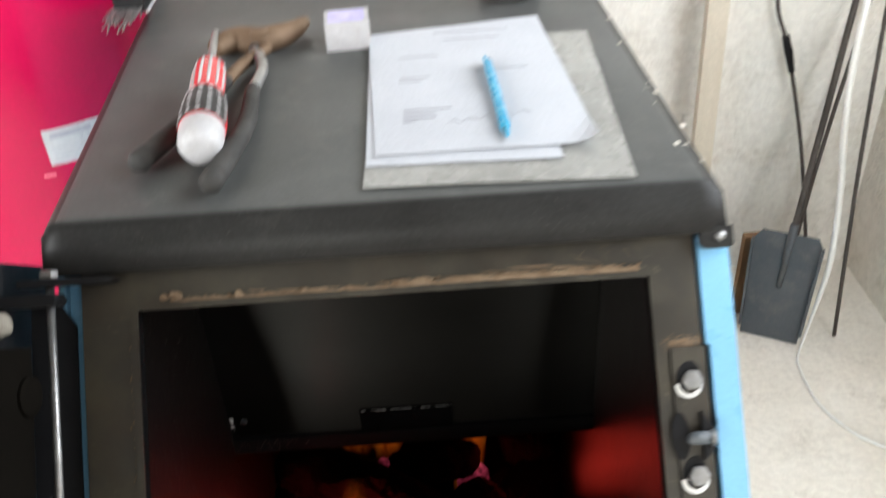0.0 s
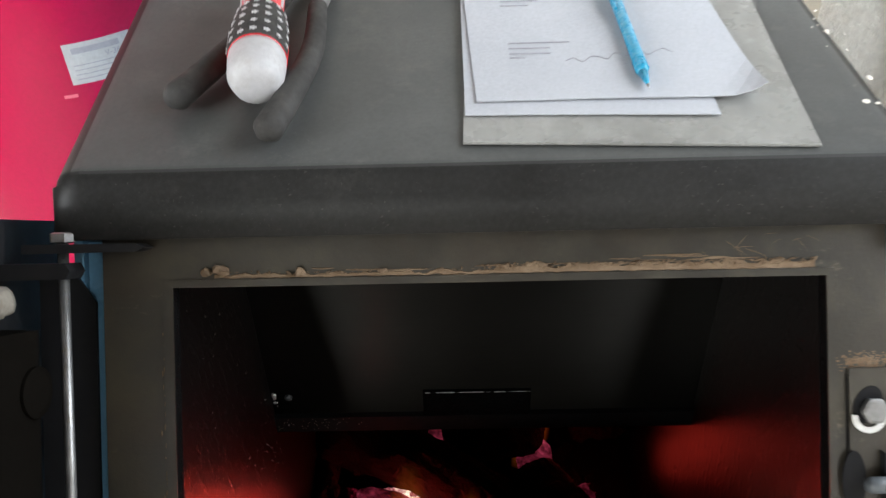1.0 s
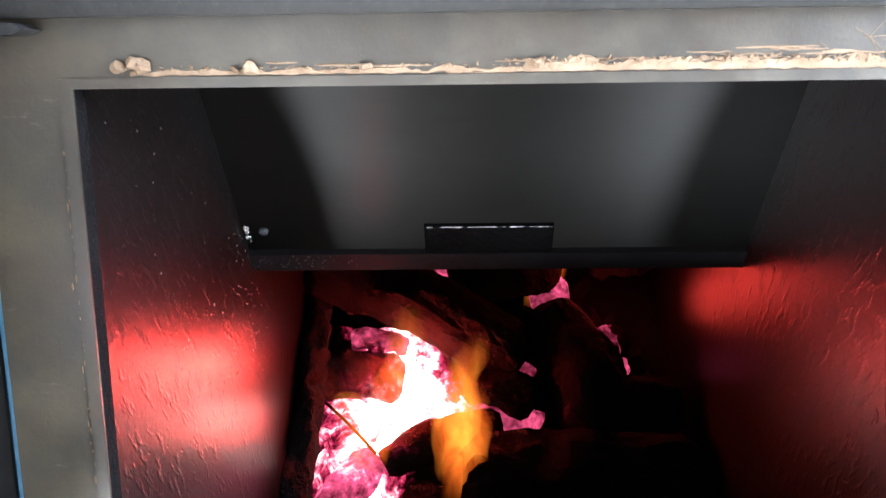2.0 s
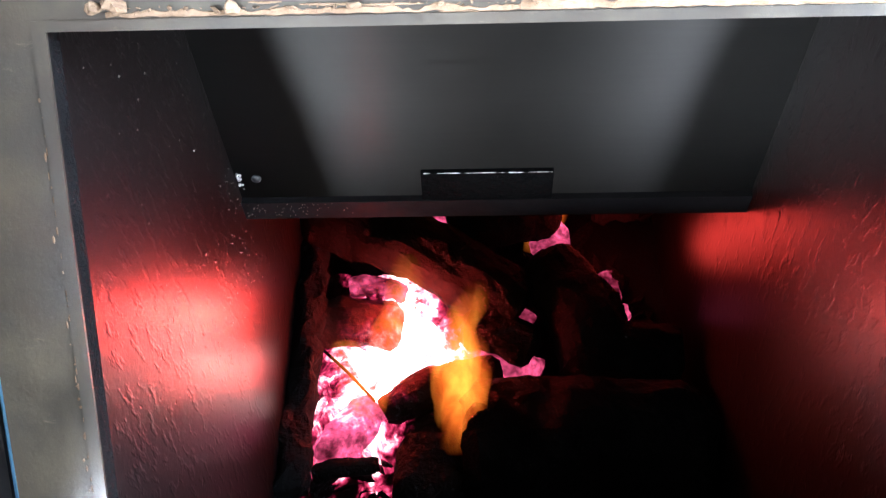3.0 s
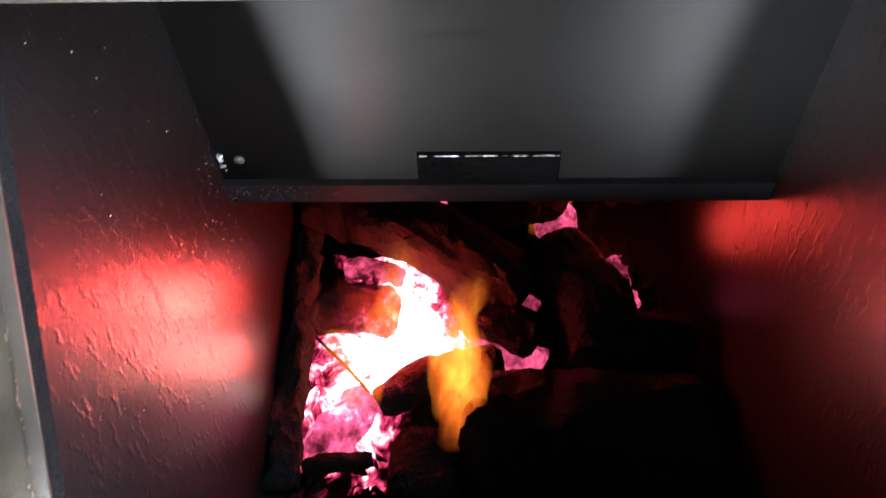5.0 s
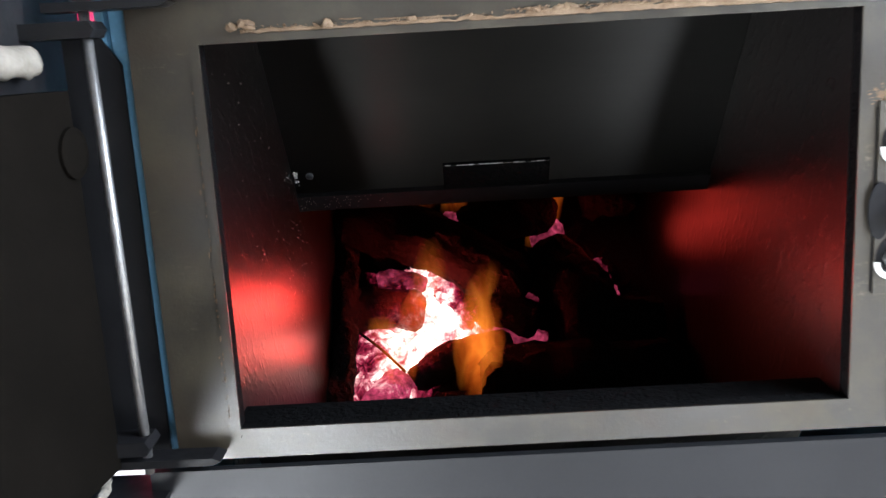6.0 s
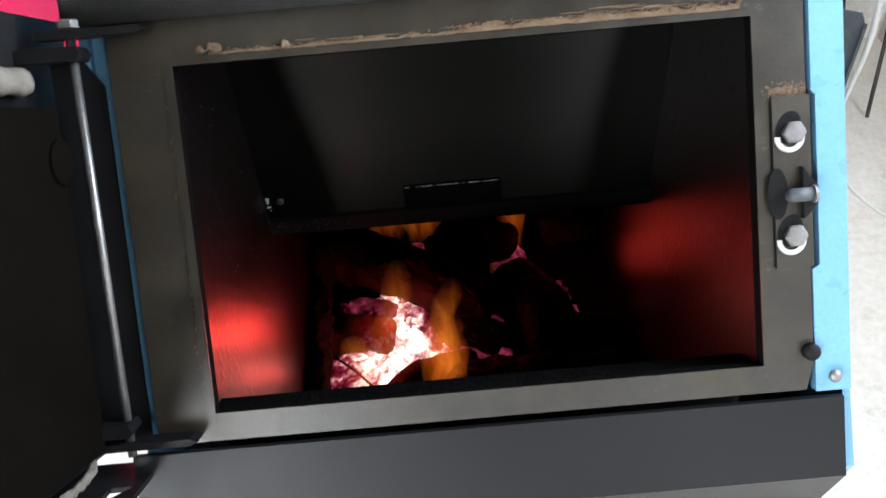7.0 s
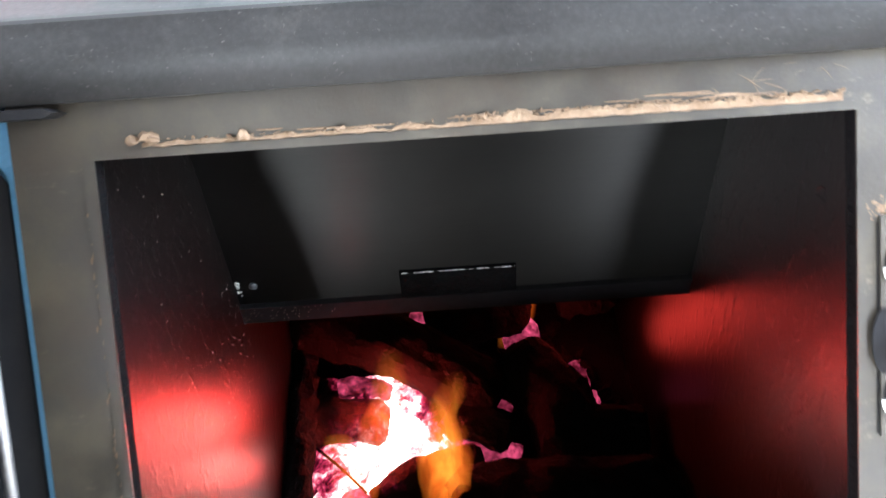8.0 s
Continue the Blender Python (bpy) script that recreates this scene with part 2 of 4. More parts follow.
def glowing(name, line, reach, strength, low, cells=26, white=(0.30, 0.66)):
    """Burning wood: white-hot along the heart of the fire, pink further out, with dark cracked char crust between."""
    g = Graph(name)
    crack, clouds, grain = g.voronoi(cells), g.noise(22, 6, 0.6, 1.0), g.noise(75, 5, 0.65)

    def vec(op, a, b):
        n = g.t.nodes.new("ShaderNodeVectorMath")
        n.operation = op
        g.put(n.inputs[0], a), g.put(n.inputs[3 if op == "SCALE" else 1], b)
        return n

    away = None
    for a, b in zip(line, line[1:]):
        ab = Vector(b) - Vector(a)
        ap = vec("MULTIPLY", vec("SUBTRACT", g.co, a).outputs[0], (1, 1, 0)).outputs[0]
        along = g.ramp(vec("DOT_PRODUCT", ap, tuple(ab / ab.length_squared)).outputs["Value"], 0, 1)
        foot = vec("SCALE", tuple(ab), along).outputs[0]
        d = vec("DISTANCE", ap, foot).outputs["Value"]
        away = d if away is None else g.calc("MINIMUM", away, d)
    near = g.ramp(away, 0.0, reach, 1.0, 0.0)
    heat = g.calc("ADD", g.calc("MULTIPLY", g.ramp(clouds, 0.3, 0.7), 0.75), g.calc("MULTIPLY", g.ramp(grain, 0.3, 0.7), 0.28))
    heat = g.calc("ADD", heat, g.calc("MULTIPLY", g.ramp(crack, 0.1, 0.6), -0.35))
    level = g.ramp(g.calc("ADD", heat, near), low, low + 1.1)
    g.put(g.p.inputs["Base Color"], (0.009, 0.006, 0.006))
    g.put(g.p.inputs["Roughness"], 0.95)
    g.put(g.p.inputs["Specular IOR Level"], 0.1)
    pink = g.mix(g.ramp(level, 0.05, 0.5), (0.9, 0.014, 0.085), (1.0, 0.10, 0.21))
    g.put(g.p.inputs["Emission Color"], g.mix(g.ramp(level, *white), pink, (1.0, 0.80, 0.60)))
    g.put(g.p.inputs["Emission Strength"], g.calc("MULTIPLY", g.calc("MULTIPLY", g.calc("POWER", level, 2.4), strength), g.ramp(g.noise(150, 8, 0.75, 0.5), 0.36, 0.58, 0.4, 1.0)))
    g.bump(g.calc("ADD", grain, clouds), 0.9, 0.004)
    return g.m


HEART = ((-0.095, 0.245, 0), (-0.082, 0.185, 0), (-0.130, 0.150, 0), (-0.150, 0.095, 0))
M_HOT = glowing("white_hot_embers", HEART, 0.100, 5.2, 0.42)
M_EMBER = glowing("pink_embers", HEART, 0.16, 0.75, 0.24, 34, (0.8, 1.2))
M_GLOW = glowing("lone_embers", HEART, 4.0, 0.60, 0.60, 40, (1.2, 1.8))
M_CRUST = glowing("smouldering_crust", HEART, 0.075, 0.7, 0.62, 26)


def flame_material():
    g = Graph("orange_flame")
    t = g.t
    uv = t.nodes.new("ShaderNodeSeparateXYZ")
    t.links.new(t.nodes.new("ShaderNodeUVMap").outputs[0], uv.inputs[0])
    lick = g.noise(16, 3, 0.5, 1.2, (1.8, 1.8, 0.45))
    body = g.calc("MULTIPLY", g.calc("POWER", uv.outputs[0], 1.8), g.ramp(lick, 0.30, 0.68))
    body = g.calc("MULTIPLY", body, g.ramp(uv.outputs[1], 0.25, 0.98, 0.9, 0.0))
    body = g.calc("MULTIPLY", body, g.ramp(uv.outputs[1], 0.02, 0.45))
    e = t.nodes.new("ShaderNodeEmission")
    g.put(e.inputs[0], g.mix(g.ramp(lick, 0.42, 0.68), (1.0, 0.13, 0.006), (1.0, 0.26, 0.018)))
    t.links.new(g.calc("MULTIPLY", body, 0.40), e.inputs[1])
    clear = t.nodes.new("ShaderNodeBsdfTransparent")
    both = t.nodes.new("ShaderNodeAddShader")
    t.links.new(clear.outputs[0], both.inputs[0]), t.links.new(e.outputs[0], both.inputs[1])
    t.links.new(both.outputs[0], t.nodes["Material Output"].inputs[0])
    return g.m


M_FLAME = flame_material()


# ---- mesh helpers ----
def part(name, bm, material, parent=None, label="", m=None, smooth=False, bevel=0.0):
    """Links a bmesh as one mesh object, under a thing or a part."""
    if bevel:
        sharp = [e for e in bm.edges if len(e.link_faces) == 2 and e.calc_face_angle() > 0.6]
        bmesh.ops.bevel(bm, geom=sharp, offset=bevel, segments=2, affect="EDGES", clamp_overlap=True)
    if m is not None:
        bmesh.ops.transform(bm, matrix=m, verts=bm.verts)
    bmesh.ops.recalc_face_normals(bm, faces=bm.faces)
    data = bpy.data.meshes.new(name)
    for f in bm.faces:
        f.smooth = smooth
    bm.to_mesh(data)
    bm.free()
    data.materials.append(material)
    ob = new(name, data)
    if parent:
        ob.parent = parent
        ob.matrix_parent_inverse = parent.matrix_world.inverted() if parent.type != "EMPTY" else Matrix.Translation(-parent.location)
    if label:
        ob["label"] = label
    return ob


def thing(name, place, label, category, group="", kind=""):
    ob = new(name)
    ob.location = place
    return tagged(ob, label, category, group, kind)


def box(lo, hi, bm=None):
    bm = bm or bmesh.new()
    v = [bm.verts.new((x, y, z)) for x in (lo[0], hi[0]) for y in (lo[1], hi[1]) for z in (lo[2], hi[2])]
    for q in ((0, 1, 3, 2), (4, 6, 7, 5), (0, 4, 5, 1), (2, 3, 7, 6), (0, 2, 6, 4), (1, 5, 7, 3)):
        bm.faces.new([v[i] for i in q])
    return bm


def prism(outline, lo, hi, bm=None, shear=0.0):
    """A prism along x over an outline of (y, z)."""
    bm = bm or bmesh.new()
    a = [bm.verts.new((lo - shear * y, y, z)) for y, z in outline]
    b = [bm.verts.new((hi - shear * y, y, z)) for y, z in outline]
    bm.faces.new(a), bm.faces.new(b[::-1])
    n = len(a)
    for i in range(n):
        bm.faces.new((a[i], a[(i + 1) % n], b[(i + 1) % n], b[i]))
    return bm


def plate(outline, lo, hi, bm=None):
    """A flat plate along y over an outline of (x, z)."""
    bm = bm or bmesh.new()
    a = [bm.verts.new((x, lo, z)) for x, z in outline]
    b = [bm.verts.new((x, hi, z)) for x, z in outline]
    bm.faces.new(a), bm.faces.new(b[::-1])
    n = len(a)
    for i in range(n):
        bm.faces.new((a[i], a[(i + 1) % n], b[(i + 1) % n], b[i]))
    return bm


def tube(points, radii, sides=14, bm=None, cap=True):
    """A tube of changing radius along points."""
    bm = bm or bmesh.new()
    pts = [Vector(p) for p in points]
    if not hasattr(radii, "__len__"):
        radii = [radii] * len(pts)
    rings, up = [], None
    for i, p in enumerate(pts):
        d = (pts[min(i + 1, len(pts) - 1)] - pts[max(i - 1, 0)]).normalized()
        if up is None:
            up = d.orthogonal().normalized()
        up = (up - d * up.dot(d)).normalized()
        side = d.cross(up)
        rings.append([bm.verts.new(p + (up * math.cos(a) + side * math.sin(a)) * radii[i])
                      for a in (2 * math.pi * k / sides for k in range(sides))])
    for r, s in zip(rings, rings[1:]):
        for k in range(sides):
            bm.faces.new((r[k], r[(k + 1) % sides], s[(k + 1) % sides], s[k]))
    if cap:
        bm.faces.new(rings[0][::-1]), bm.faces.new(rings[-1])
    return bm


def curve_points(points, steps=8):
    """A smooth line through points (Catmull-Rom)."""
    p = [Vector(q) for q in points]
    p = [p[0] * 2 - p[1]] + p + [p[-1] * 2 - p[-2]]
    out = []
    for a, b, c, d in zip(p, p[1:], p[2:], p[3:]):
        for k in range(steps):
            t = k / steps
            out.append(0.5 * (2 * b + (c - a) * t + (2 * a - 5 * b + 4 * c - d) * t * t + (3 * b - a - 3 * c + d) * t ** 3))
    return out + [p[-2]]


def spin(profile, m=None, sides=40, bm=None):
    """A turned body round z over a profile of (radius, z)."""
    bm = bm or bmesh.new()
    rings = [[bm.verts.new((r * math.cos(2 * math.pi * k / sides), r * math.sin(2 * math.pi * k / sides), z)) for k in range(sides)] for r, z in profile]
    for a, b in zip(rings, rings[1:]):
        for k in range(sides):
            bm.faces.new((a[k], a[(k + 1) % sides], b[(k + 1) % sides], b[k]))
    bm.faces.new(rings[0][::-1]), bm.faces.new(rings[-1])
    if m is not None:
        bmesh.ops.transform(bm, matrix=m, verts=bm.verts)
    return bm


def to_world(y, z):
    p = FACE @ Vector((0, y, z))
    return p.y, p.z


# ---- room ----
def structure(ob, label, category):
    return tagged(ob, label, category, kind="structure")


def uneven(lo, hi, axis, n, rough, seed):
    """A slab whose inner face is slightly uneven, n cells along each side."""
    bm = bmesh.new()
    bmesh.ops.create_grid(bm, x_segments=n, y_segments=n, size=0.5)
    for v in bm.verts:
        x, y = v.co.x + 0.5, v.co.y + 0.5
        edge = min(x, 1 - x, y, 1 - y) > 0.001
        k = [i for i in range(3) if i != axis]
        co = Vector((0, 0, 0))
        co[k[0]], co[k[1]] = lo[k[0]] + x * (hi[k[0]] - lo[k[0]]), lo[k[1]] + y * (hi[k[1]] - lo[k[1]])
        co[axis] = lo[axis] + (rough * (noise.noise(co * 2.6 + Vector((seed, 0, 0))) + 0.5 * noise.noise(co * 9 + Vector((0, seed, 0)))) if edge else 0)
        v.co = co
    faces = list(bm.faces)
    out = bmesh.ops.extrude_face_region(bm, geom=faces)
    for v in (g for g in out["geom"] if isinstance(g, bmesh.types.BMVert)):
        v.co[axis] = hi[axis]
    return bm


structure(part("floor", uneven((-2.0, -3.0, 0), (1.3, 1.5, -0.12), 2, 60, 0.004, 3), M_CONCRETE), "dusty pale concrete boiler room floor", "floor")
structure(part("wall_north", uneven((-2.0, 1.33, -0.005), (1.12, 1.5, 2.6), 1, 70, 0.012, 7), M_PLASTER), "rough whitish lime-plastered wall behind the boiler", "wall")
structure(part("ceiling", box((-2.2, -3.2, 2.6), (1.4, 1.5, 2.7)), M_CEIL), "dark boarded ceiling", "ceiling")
# Openings made up for the south lamps; the pier mirrors dark in the baffle.
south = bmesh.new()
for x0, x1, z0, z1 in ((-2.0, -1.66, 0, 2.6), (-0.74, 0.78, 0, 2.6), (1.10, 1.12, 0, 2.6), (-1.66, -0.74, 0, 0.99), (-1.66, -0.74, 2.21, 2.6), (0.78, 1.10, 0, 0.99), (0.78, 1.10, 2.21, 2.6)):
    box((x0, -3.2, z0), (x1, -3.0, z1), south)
structure(part("wall_south", south, M_DIM), "unseen dark wall with two openings added for lamps", "wall")


def side_wall(name, x0, x1, y0, y1, z0, z1, material, label):
    """A wall along y with a window opening."""
    bm = box((x0, -3.2, 0), (x1, y0, 2.6))
    box((x0, y1, 0), (x1, 1.5, 2.6), bm), box((x0, y0, 0), (x1, y1, z0), bm), box((x0, y0, z1), (x1, y1, 2.6), bm)
    return structure(part(name, bm, material), label, "wall")


side_wall("wall_east", 1.12, 1.32, -0.74, 0.84, 1.25, 2.25, M_PLASTER2, "stained plaster wall, coloured darker as less lit, with a window opening")
side_wall("wall_west", -2.2, -2.0, -1.95, -0.35, 1.1, 2.3, M_DIM, "unseen dark wall with a window opening")

# ---- boiler ----
boiler = thing("boiler", (0, 0.2, 0), "blue and graphite steel wood boiler with its slanted loading door open", "boiler")
HX0, HX1, SH = -0.283, 0.277, 0.045


def hood_mesh():
    """The top cover: a folded front lip, a soft front edge and pillowed ends."""
    up = Vector((0, 0, 1))
    out = FACE.to_3x3() @ Vector((0, -1, 0))
    line = [(to_world(-0.014, 0.031), out), (to_world(-0.014, 0.056), out), (to_world(-0.014, 0.0650), out)]
    p, q, r = Vector(to_world(-0.014, 0.0655)), Vector(to_world(-0.014, 0.0725)), Vector((0.0425, 1.105))
    for k in range(1, 6):
        t = k / 5
        c = p * (1 - t) ** 2 + q * 2 * t * (1 - t) + r * t * t
        line.append(((c.x, c.y), out.lerp(up, t).normalized()))
    line += [((0.046, 1.105), up), ((0.15, 1.105), up), ((0.35, 1.105), up), ((0.62, 1.105), up)]
    radius = 0.021
    ends = [0.0, 0.001, 0.003, 0.006, 0.010, 0.015, radius, radius + 0.003]
    stops = [HX0 + e for e in ends] + [HX0 + (HX1 - HX0) * k / 6 for k in range(1, 6)] + [HX1 - e for e in ends[::-1]]
    bm = bmesh.new()
    rings = []
    for x in stops:
        e = min(x - HX0, HX1 - x, radius)
        inset = radius - math.sqrt(max(radius ** 2 - (radius - e) ** 2, 0))
        ring = []
        for k, ((y, z), n) in enumerate(line):
            d = inset * (0.55 if k < 3 else 1.0)
            ring.append(bm.verts.new((x - SH * y, y - n.y * d, z - n.z * d)))
        for y, z in ((0.62, 1.066), (0.05, 1.066), to_world(-0.004 + inset * 0.5, 0.031)):
            ring.append(bm.verts.new((x - SH * y, y, z)))
        rings.append(ring)
    m = len(rings[0])
    for a, c in zip(rings, rings[1:]):
        for k in range(m):
            bm.faces.new((a[k], a[(k + 1) % m], c[(k + 1) % m], c[k]))
    bm.faces.new(rings[0]), bm.faces.new(rings[-1][::-1])
    return bm


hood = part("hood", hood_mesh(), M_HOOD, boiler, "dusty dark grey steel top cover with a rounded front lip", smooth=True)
part("corner_tab", plate([(0.250, 0.036), (0.277, 0.036), (0.277, 0.0215), (0.2755, 0.0192), (0.273, 0.0182), (0.256, 0.0182), (0.2530, 0.0190), (0.2508, 0.0212), (0.250, 0.0240)], -0.0135, -0.006), M_HOOD, boiler, "rounded dark grey corner tab of the top cover", m=FACE, bevel=0.001)


def screw(x, z, y, r, parent, material=None):
    bm = spin([(r * 0.4, 0.0), (r, 0.0), (r, r * 0.3), (r * 0.75, r * 0.6), (r * 0.3, r * 0.75)], Matrix.Translation((x, y, z)) @ Matrix.Rotation(radians(90), 4, "X"), 18)
    return part("screw", bm, material or M_ZINC, parent, m=FACE, smooth=True)


screw(0.2665, 0.0278, -0.0135, 0.0042, boiler)
screw(0.261, -0.272, -0.006, 0.005, boiler)

# side panels: the outline follows the slanted front
b_top, b_low = to_world(0.012, 0.03), to_world(0.012, -0.352)
outline = [b_top, b_low, (b_low[0] + 0.018, b_low[1] - 0.09), (b_low[0] + 0.018, 0.06), (0.60, 0.06), (0.60, 1.063), (0.03, 1.063)]
part("side_panel", prism(outline, 0.266, 0.272, None, SH), M_BLUE, boiler, "sky blue enamelled side panel")
part("side_panel", prism(outline, -0.277, -0.271, None, SH), M_BLUE, boiler, "sky blue enamelled side panel")
part("edge_flange", plate([(0.2515, 0.03), (0.2515, -0.0575), (0.2545, -0.0605), (0.2545, -0.187), (0.249, -0.190), (0.249, -0.285), (0.2755, -0.285), (0.2765, 0.03)], 0.0, 0.012), M_BLUE, boiler, "sky blue folded panel edge", m=FACE)
part("edge_flange", plate([(-0.2705, 0.03), (-0.2705, -0.285), (-0.2575, -0.285), (-0.2575, 0.03)], 0.017, 0.021), M_BLUE, boiler, "sky blue folded panel edge", m=FACE)
part("hinge_post", plate([(-0.300, 0.012), (-0.300, -0.285), (-0.2630, -0.285), (-0.2630, -0.010), (-0.278, 0.012)], 0.0085, 0.0115), M_BLACK, boiler, "black steel hinge-side strip", m=FACE)
part("back_panel", box((-0.295, 0.60, 0.06), (0.235, 0.606, 1.06)), M_COVER, boiler)
part("plinth", box((-0.26, -0.19, 0.0), (0.235, 0.56, 0.06)), M_BLACK, boiler)

# slanted cover below the opening, folded down into the upright front
c1, c2 = to_world(-0.006, -0.2885), to_world(-0.006, -0.352)
cover_line = [c1, c2, (c2[0] + 0.001, c2[1] - 0.003), (c2[0] + 0.018, c2[1] - 0.09), (c2[0] + 0.018, 0.08), (c2[0] + 0.022, 0.08), (c2[0] + 0.022, c2[1] - 0.088), (c2[0] + 0.006, c2[1] - 0.002), to_world(0.001, -0.349), to_world(0.001, -0.2885)]
part("lower_cover", prism(cover_line, -0.2745, 0.2675), M_COVER, boiler, "graphite grey lower front cover", bevel=0.0015)

# front plate round the loading opening
OX, OB = 0.21, -0.262
face = bmesh.new()
outer = [(-0.2545, -0.283), (0.2415, -0.283), (0.2475, -0.262), (0.2475, 0.052), (-0.2545, 0.052)]
inner = [(-OX, OB), (OX, OB), (OX, OB), (OX, 0.0), (-OX, 0.0)]
rings = [[face.verts.new((x, y, z)) for x, z in line] for line, y in ((outer, 0.0), (outer, 0.012), (inner, 0.012), (inner, 0.0))]
for a, b in zip(rings, rings[1:] + rings[:1]):
    for k in range(5):
        face.faces.new((a[k], a[(k + 1) % 5], b[(k + 1) % 5], b[k]))
bmesh.ops.remove_doubles(face, verts=face.verts, dist=0.0001)
face_plate = part("face_plate", face, M_FACE, boiler, "soot-stained bare steel plate framing the loading opening", m=FACE)
IN = OX - 0.0008
# Steel rim in front, separate near-black strip along the inner edge behind it.
for name, y0, y1, material, label in (("opening_rim", -0.0012, 0.0005, M_FACE, "thin worn steel rim"), ("opening_liner", 0.0006, 0.0125, M_CHAR, "near-black inner edge of the loading opening")):
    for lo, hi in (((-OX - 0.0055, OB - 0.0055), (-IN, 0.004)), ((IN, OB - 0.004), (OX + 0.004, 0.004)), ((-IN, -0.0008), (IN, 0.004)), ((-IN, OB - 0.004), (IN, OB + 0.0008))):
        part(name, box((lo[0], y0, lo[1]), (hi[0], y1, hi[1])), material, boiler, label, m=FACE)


def crumbs(name, x0, x1, z, n, size, parent, label, seed, flat=0.35):
    """A ragged bead of crumbling material along x."""
    rnd = random.Random(seed)
    bm = bmesh.new()
    for i in range(n):
        x = x0 + (x1 - x0) * (i + rnd.random()) / n
        s = size * rnd.uniform(0.35, 1.0) ** 1.3
        if rnd.random() < 0.04:
            s *= 1.7
        m = Matrix.Translation((x, -0.001 - s * 0.15, z + rnd.gauss(0, size * 0.3))) @ Euler((rnd.random() * 6, rnd.random() * 0.5, rnd.random() * 6)).to_matrix().to_4x4() @ Matrix.Diagonal((s * rnd.uniform(1.0, 2.4), s * flat, s * rnd.uniform(0.5, 0.9), 1))
        bmesh.ops.create_icosphere(bm, subdivisions=1, radius=1, matrix=m)
    for v in bm.verts:
        v.co += noise.noise_vector(v.co * 300) * size * 0.25
    return part(name, bm, M_ROPE, parent, label, m=FACE)


crumbs("gasket_residue", -0.185, 0.20, 0.0080, 90, 0.0013, boiler, "crumbling tan gasket rope residue", 5)
crumbs("gasket_residue", -0.01, 0.203, 0.0100, 130, 0.0015, boiler, "crumbling tan gasket rope residue", 9)
rnd = random.Random(31)
streaks = bmesh.new()
for i in range(48):
    x = -0.184 + 0.385 * rnd.random() ** 0.75
    length = rnd.uniform(0.006, 0.045) * (0.5 + (x + 0.19) * 1.6)
    z = 0.0045 + rnd.random() * (0.006 + 0.004 * (x > 0.02))
    n = 9
    w = rnd.uniform(0.0003, 0.0007)
    line = [(min(x + length * k / n, 0.202), -0.0004, z + 0.0006 * noise.noise(Vector((x * 90 + k * 0.5, i, 0)))) for k in range(n + 1)]
    tube(line, [w * (0.25 + 0.75 * math.sin(math.pi * (k + 0.4) / (n + 0.8))) * (1 + 0.4 * noise.noise(Vector((k, i * 3.0, 1)))) for k in range(n + 1)], 6, streaks)
band = bmesh.new()
cols = []
for i in range(161):
    x = -0.182 + 0.384 * i / 160
    low = 0.0046 + 0.0012 * noise.noise(Vector((i * 0.31, 1, 0))) + 0.0005 * noise.noise(Vector((i * 1.3, 4, 0)))
    high = low + max(0.0004, (0.0026 + 0.0022 * (x > 0.0)) * (1 + 0.8 * noise.noise(Vector((i * 0.17, 9, 0))) + 0.4 * noise.noise(Vector((i * 0.9, 2, 0)))))
    out = -0.0008 - 0.0006 * abs(noise.noise(Vector((i * 0.6, 6, 0))))
    cols.append([band.verts.new(c) for c in ((x, 0.0, low), (x, out, low + 0.0003), (x, out, high - 0.0003), (x, 0.0, high))])
for p, q in zip(cols, cols[1:]):
    for k in range(3):
        band.faces.new((p[k], q[k], q[k + 1], p[k + 1]))
part("gasket_band", band, M_ROPE, boiler, "flat torn tan layer of old gasket", m=FACE)
tagged(part("gasket_smear", streaks, M_ROPE, boiler, "thin tan streaks of old gasket stuck to the steel", m=FACE), kind="stuff")
for x, z, s in ((-0.178, 0.0095, 0.0050), (-0.126, 0.0080, 0.0036), (-0.186, 0.0085, 0.0034), (0.006, 0.0090, 0.0030), (-0.073, 0.008, 0.0026)):
    lump = bmesh.new()
    bmesh.ops.create_icosphere(lump, subdivisions=2, radius=s, matrix=Matrix.Translation((x, -0.002, z)) @ Matrix.Diagonal((1.1, 0.7, 0.8, 1)))
    for v in lump.verts:
        v.co += noise.noise_vector(v.co * 240) * 0.0028
    part("gasket_lump", lump, M_ROPE, boiler, "tan lump of old gasket", m=FACE)
rnd = random.Random(63)
scrape = bmesh.new()
for i in range(12):
    x, z = rnd.uniform(0.125, 0.20), rnd.uniform(0.013, 0.027)
    dx, dz = rnd.uniform(0.003, 0.014), rnd.gauss(-0.003, 0.004)
    tube([(x, -0.0003, z), (x + dx * 0.5, -0.0004, z + dz * 0.5 + 0.0004), (x + dx, -0.0003, z + dz)], [0.0001, rnd.uniform(0.0001, 0.0002), 0.00006], 5, scrape)
tagged(part("scrape_marks", scrape, M_ROPE, boiler, "pale scrape marks on the sooty steel", m=FACE), kind="stuff")
rnd = random.Random(21)
wear = bmesh.new()
for i in range(130):
    t = rnd.random() ** 0.8
    m = Matrix.Translation((-OX - 0.0045 - abs(rnd.gauss(0, 0.0012)), -0.0004, -0.02 - 0.24 * t)) @ Matrix.Diagonal((0.0005 * rnd.uniform(0.5, 1.6), 0.0003, 0.0011 * rnd.uniform(0.3, 2.2), 1))
    bmesh.ops.create_icosphere(wear, subdivisions=1, radius=1, matrix=m)
